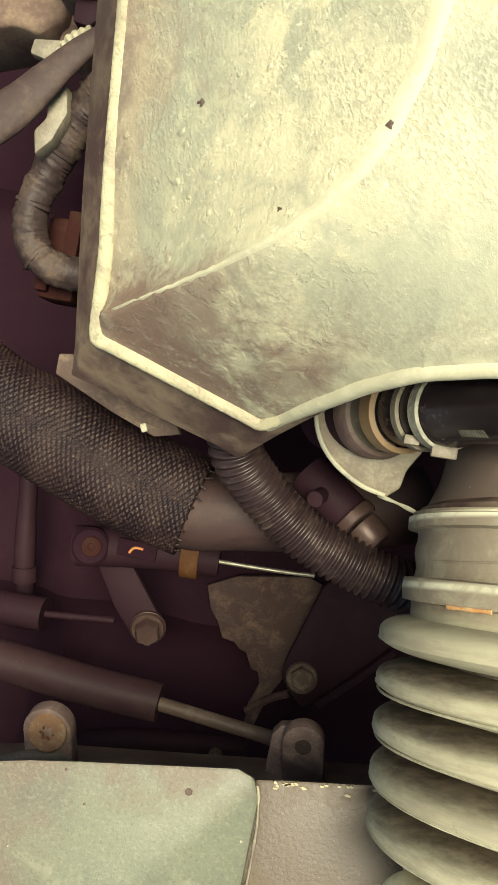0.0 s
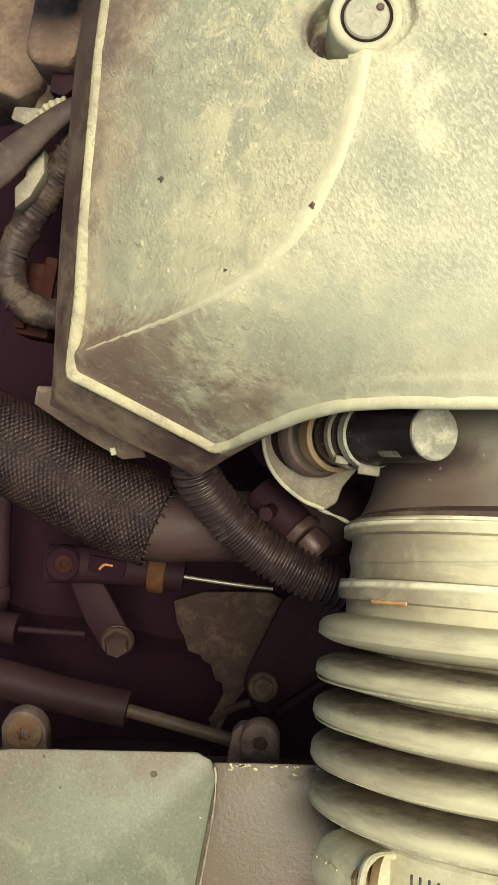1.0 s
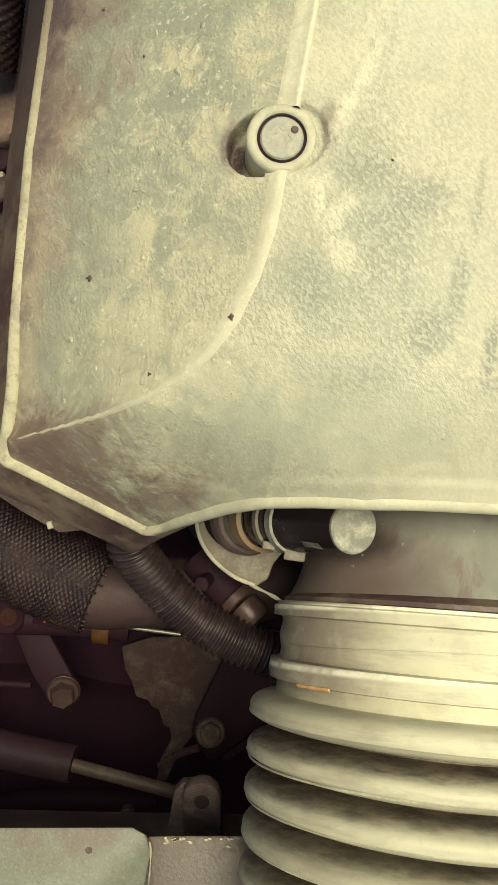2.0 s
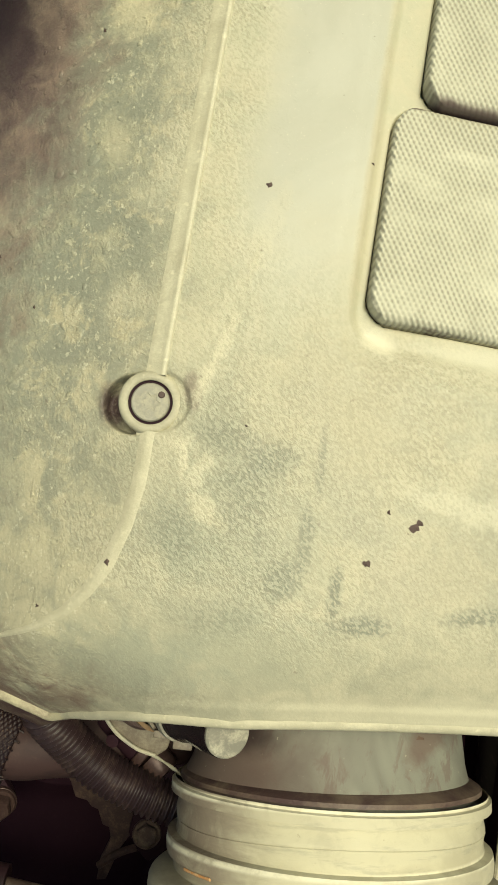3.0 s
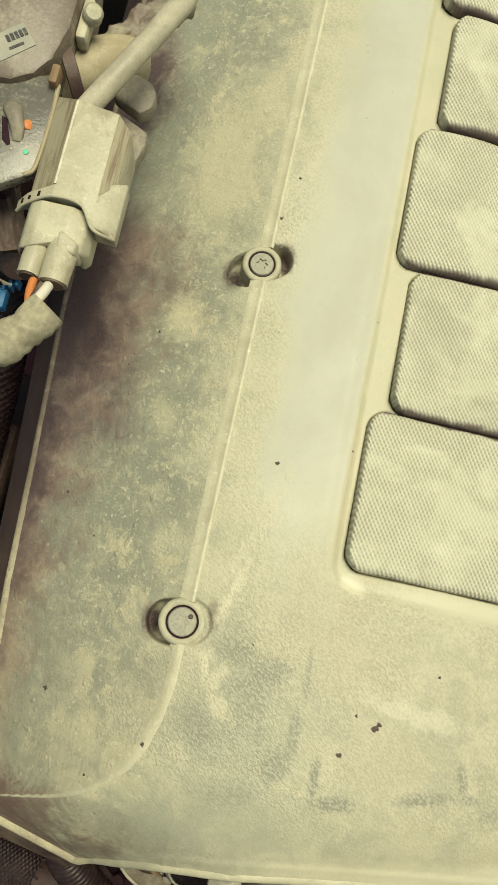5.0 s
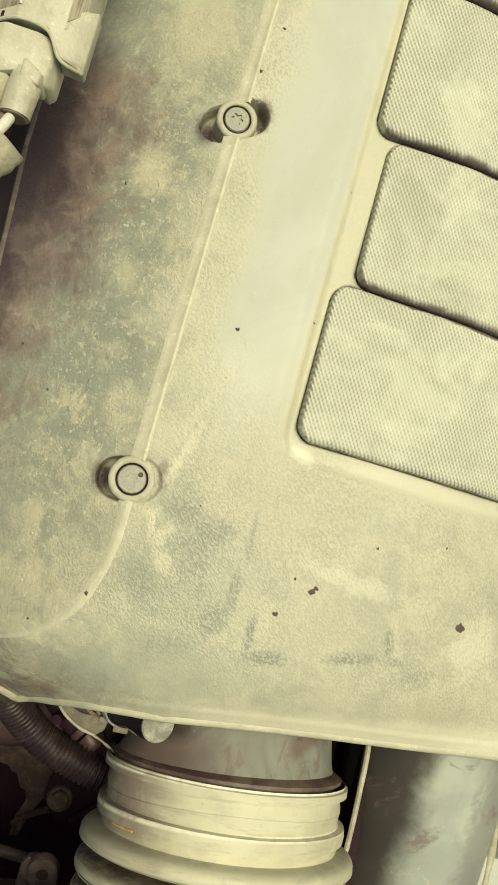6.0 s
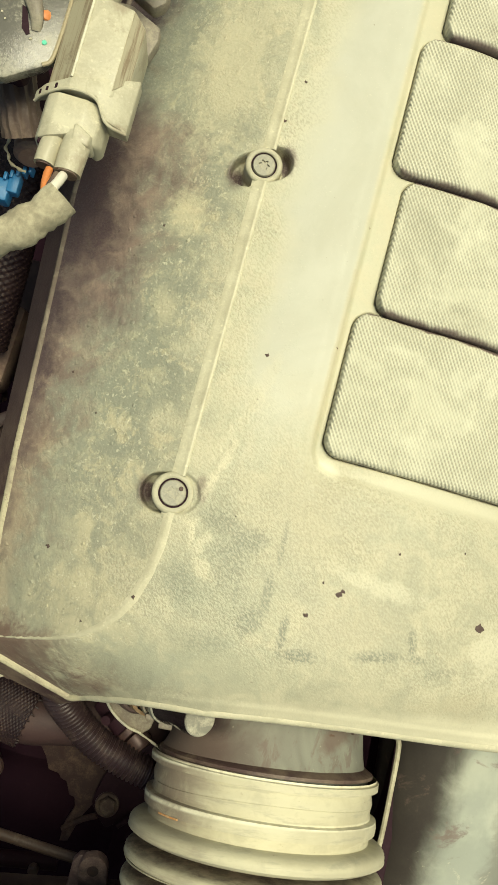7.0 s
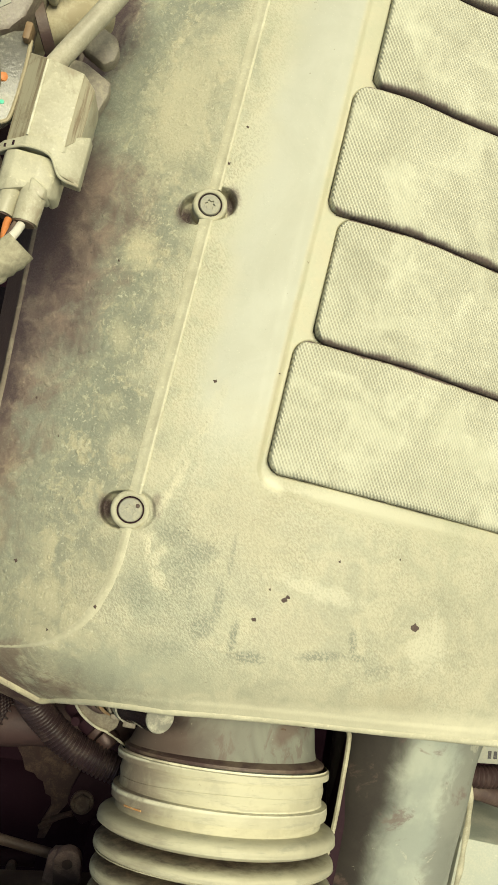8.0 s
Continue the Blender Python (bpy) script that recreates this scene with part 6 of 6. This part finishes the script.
def connector_neighbours():
    t = thing("taped_loom", (-62, 60, 30), "pale dusty tape-wrapped wiring loom", "wiring")
    prof = lambda s, a: 5.0 + 1.1 * noise.noise(Vector((s * 0.16, math.cos(a) * 0.9, math.sin(a) * 0.9))) + 0.5 * noise.noise(Vector((s * 0.7, math.cos(a) * 2, math.sin(a) * 2)))
    part("wrap", sweep([(-51.5, 72, 46.5), (-55, 66.5, 46), (-60, 61, 45), (-66, 57, 43.5), (-75, 51, 40), (-92, 44, 30), (-115, 40, 10)], prof, 120, 28), M_TAPE, t)
    k = thing("cable_tube", (-45, 155, 28), "pale dusty round cable tube", "cable")
    part("tube", sweep([(-61, 131, 35), (-56.4, 140, 36), (-51.4, 150, 36.4), (-46.6, 160.5, 36), (-42.6, 170.5, 35), (-40.2, 179, 32), (-41, 189, 24), (-46, 199, 10)], 3.35, 80, 24), M_CABLE, k)
    b = thing("dark_bracket", (-84, 125, 20), "dark grey steel bracket with chipped paint", "bracket")
    plate = prism([(-104, 97), (-80, 104.6), (-70.5, 111), (-67.6, 114.4), (-67, 131), (-67.6, 141), (-70, 144), (-104, 132)], 31, 35.5, 1.0)
    part("plate", plate, M_GREYSTEEL, b)
    part("edge", sweep([(-70.6, 111.6, 35.4), (-68.2, 114.8, 35.5), (-67.6, 130, 35.6), (-68.2, 140.6, 35.4)], 0.7, 40, 8), M_CONNDARK, b, "pale chipped edge")
    part("slot_knob", sweep([(-79.6, 131, 35), (-78.2, 129.4, 36.6), (-76.4, 126.4, 37.0), (-75.4, 123.4, 36.2), (-75.2, 121.2, 35.0)], lambda s, a: 2.5 - 0.12 * max(0.0, s - 4), 40, 16, squash=0.7), M_GREYTAB, b, "dull grey knob over a slot")
    part("slot", prism([(-81, 127.4), (-79.4, 126.8), (-76.6, 119.6), (-77.4, 118.8), (-79.2, 120.4)], 35.3, 35.7), M_BLACK, b, "dark slot")
    part("orange_tip", lathe([(1.7, 0), (1.5, 0.5), (0.8, 0.8), (0, 0.85)], (-73.4, 126.4, 35.4), (0.5, 0.1, 1), 9), M_ORANGE, b, "orange plastic tip")
    part("green_dot", lathe([(0.8, 0), (0.7, 0.5), (0, 0.6)], (-71.8, 118.2, 35.3), (0, 0, 1), 16), M_GREEN, b, "small green dot")
    part("standoff", box(-95, -80, 112, 130, -30, 30, 2), M_BLACK, b, "dark supporting leg")
    rng = random.Random(21)
    for k in range(12):
        u, v = rng.uniform(-100, -69), rng.uniform(106, 138)
        if 131 - 0.2 * (u + 100) < v or v < 100 + 0.3 * (u + 104):
            continue
        ring = [(rng.uniform(0.15, 0.5) * math.cos(a), rng.uniform(0.15, 0.5) * math.sin(a)) for a in (0, 0.9, 1.8, 2.7, 3.6, 4.5, 5.4)]
        part("dirt_crumb", prism(ring, -0.2, 0.3, 0, Matrix.Translation(V(u, v, 35.5))), M_CONN, b, "pale dirt crumb", smooth=False)
    d = thing("round_housing", (-93, 160, 0), "dusty dark round housing with a small label", "housing")
    part("drum", prism([(-135, 205), (-74, 205), (-70, 190), (-68.4, 172), (-68.6, 158), (-71, 147), (-75, 141), (-81, 137.4), (-89, 136.4), (-98, 139.4), (-135, 152)], 6, 38, 2.2), M_DRUM, d, "rounded dusty cap")
    part("amber_strip", box(-100, -88.6, 142.6, 144.8, 36.5, 38.8, 0.5), M_TAN, d, "tan strip along the edge")
    stuck = Matrix.Translation(V(-83.2, 148.8, 38.0)) @ Matrix.Rotation(radians(40), 4, 'Z') @ Matrix.Diagonal((0.7, 0.7, 1, 1))
    lab = part("label", prism([(-8, -6), (8, -5.2), (7.6, 6), (-8.4, 5.4)], 0, 0.3, 0, stuck), M_LABEL, d, "small pale paper label", smooth=False)
    for k in range(5):
        part("printed_bar", box(-0.7, 0.7, -1.6, 1.6, 0.3, 0.5, 0, 1, stuck @ Matrix.Translation(V(-1.0 + 1.9 * k, 1.8, 0))), M_INK, lab, "illegible print", smooth=False)
    part("printed_bar", box(-3, 3.4, -0.6, 0.6, 0.3, 0.5, 0, 1, stuck @ Matrix.Translation(V(0.5, -2.6, 0))), M_INK, lab, "illegible print", smooth=False)
    p = thing("pipe_stub", (-58, 155, 5), "tan dusty pipe stub with a clamp", "pipe")
    part("pipe", sweep([(-80, 150, 16), (-70, 157, 18), (-62, 163, 17), (-55, 170, 10)], 8.0, 24, 32), M_CONNDARK, p)
    part("clamp_band", lathe([(8.8, 0), (9.6, 0.3), (9.6, 3.8), (8.8, 4)], (-70, 151, 23.4), (0.85, 0.45, 0.05), 40), M_SKIRT, p, "brown clamp band")
    part("clamp_ear", box(-68.5, -65, 158, 172, 27, 34, 1.4), M_CONN, p, "pale clamp ear")
    part("clamp_screw", lathe([(3.0, 0), (3.0, 3), (2.2, 4), (0, 4)], (-65, 166, 33), (0.3, -0.2, 1), 20), M_BEAD, p, "pale clamp screw")
    part("peg", box(-70.5, -68, 139, 145, 33, 39, 0.7), M_TAN, p, "brown peg")
    f = thing("grey_tab", (-48, 130, -10), "dark grey plastic tab behind the connector", "bracket")
    part("leaf", prism([(-54, 118), (-47.5, 125), (-43.6, 140), (-44, 144.4), (-54.4, 149), (-60, 149), (-60, 126)], 9, 15, 1.0), M_GREYTAB, f)
    part("lobe", prism([(-57, 153), (-47.5, 148.6), (-44.2, 151.6), (-43.6, 156), (-45.8, 160.4), (-51.6, 162.4), (-58, 160)], 10, 17, 1.6), M_GREYTAB, f, "rounded lobe")
    part("fold", sweep([(-64, 170, 12), (-57, 178, 14), (-50, 187, 13), (-43, 196, 8)], lambda s, a: 4.6 + 2.2 * noise.noise(Vector((s * 0.16, math.cos(a) * 1.4, math.sin(a) * 1.4))) + 0.8 * noise.noise(Vector((s * 0.5, math.cos(a) * 3, math.sin(a) * 3))), 90, 32), M_GREYTAB, f, "crumpled tape")


connector_neighbours()


# ---- beyond the second duct ----
def far_corner():
    b = thing("battery_case", (240, -150, -260), "pale grey-green plastic case beyond the duct", "case")
    part("case", box(206, 300, -260, -128, -260, -122, 5), M_CASE, b)
    l = thing("labelled_strip", (225, -85, -200), "pale strip with an illegible printed label", "strip")
    part("strip", box(-26, 26, -5, 5, -3, 3, 1, 2, Matrix.Translation(V(228, -84, -131)) @ Matrix.Rotation(radians(8), 4, 'Z')), M_LABEL, l)
    for k in range(6):
        part("printed_bar", box(-0.9, 0.9, -2.0, 2.0, 3.0, 3.3, 0, 1, Matrix.Translation(V(228, -84, -131)) @ Matrix.Rotation(radians(8), 4, 'Z') @ Matrix.Translation(V(-13 + 3.2 * k, 0, 0))), M_INK, l, "illegible print", smooth=False)
    part("post", box(222, 234, -92, -76, -330, -134, 2), M_BLACK, l)
    k = thing("far_loom", (215, -110, -190), "brown corrugated loom in shadow", "wiring")
    part("tube", sweep([(190, -92, -150), (205, -100, -150), (220, -104, -150), (245, -100, -155)], lambda s, a: 6 + 0.5 * math.sin(s * 2.2), 120, 20), M_RUBBER, k)
    part("tube", sweep([(188, -116, -160), (204, -118, -156), (222, -114, -158), (250, -118, -165)], 5, 30, 16), M_SKIRT, k)


far_corner()
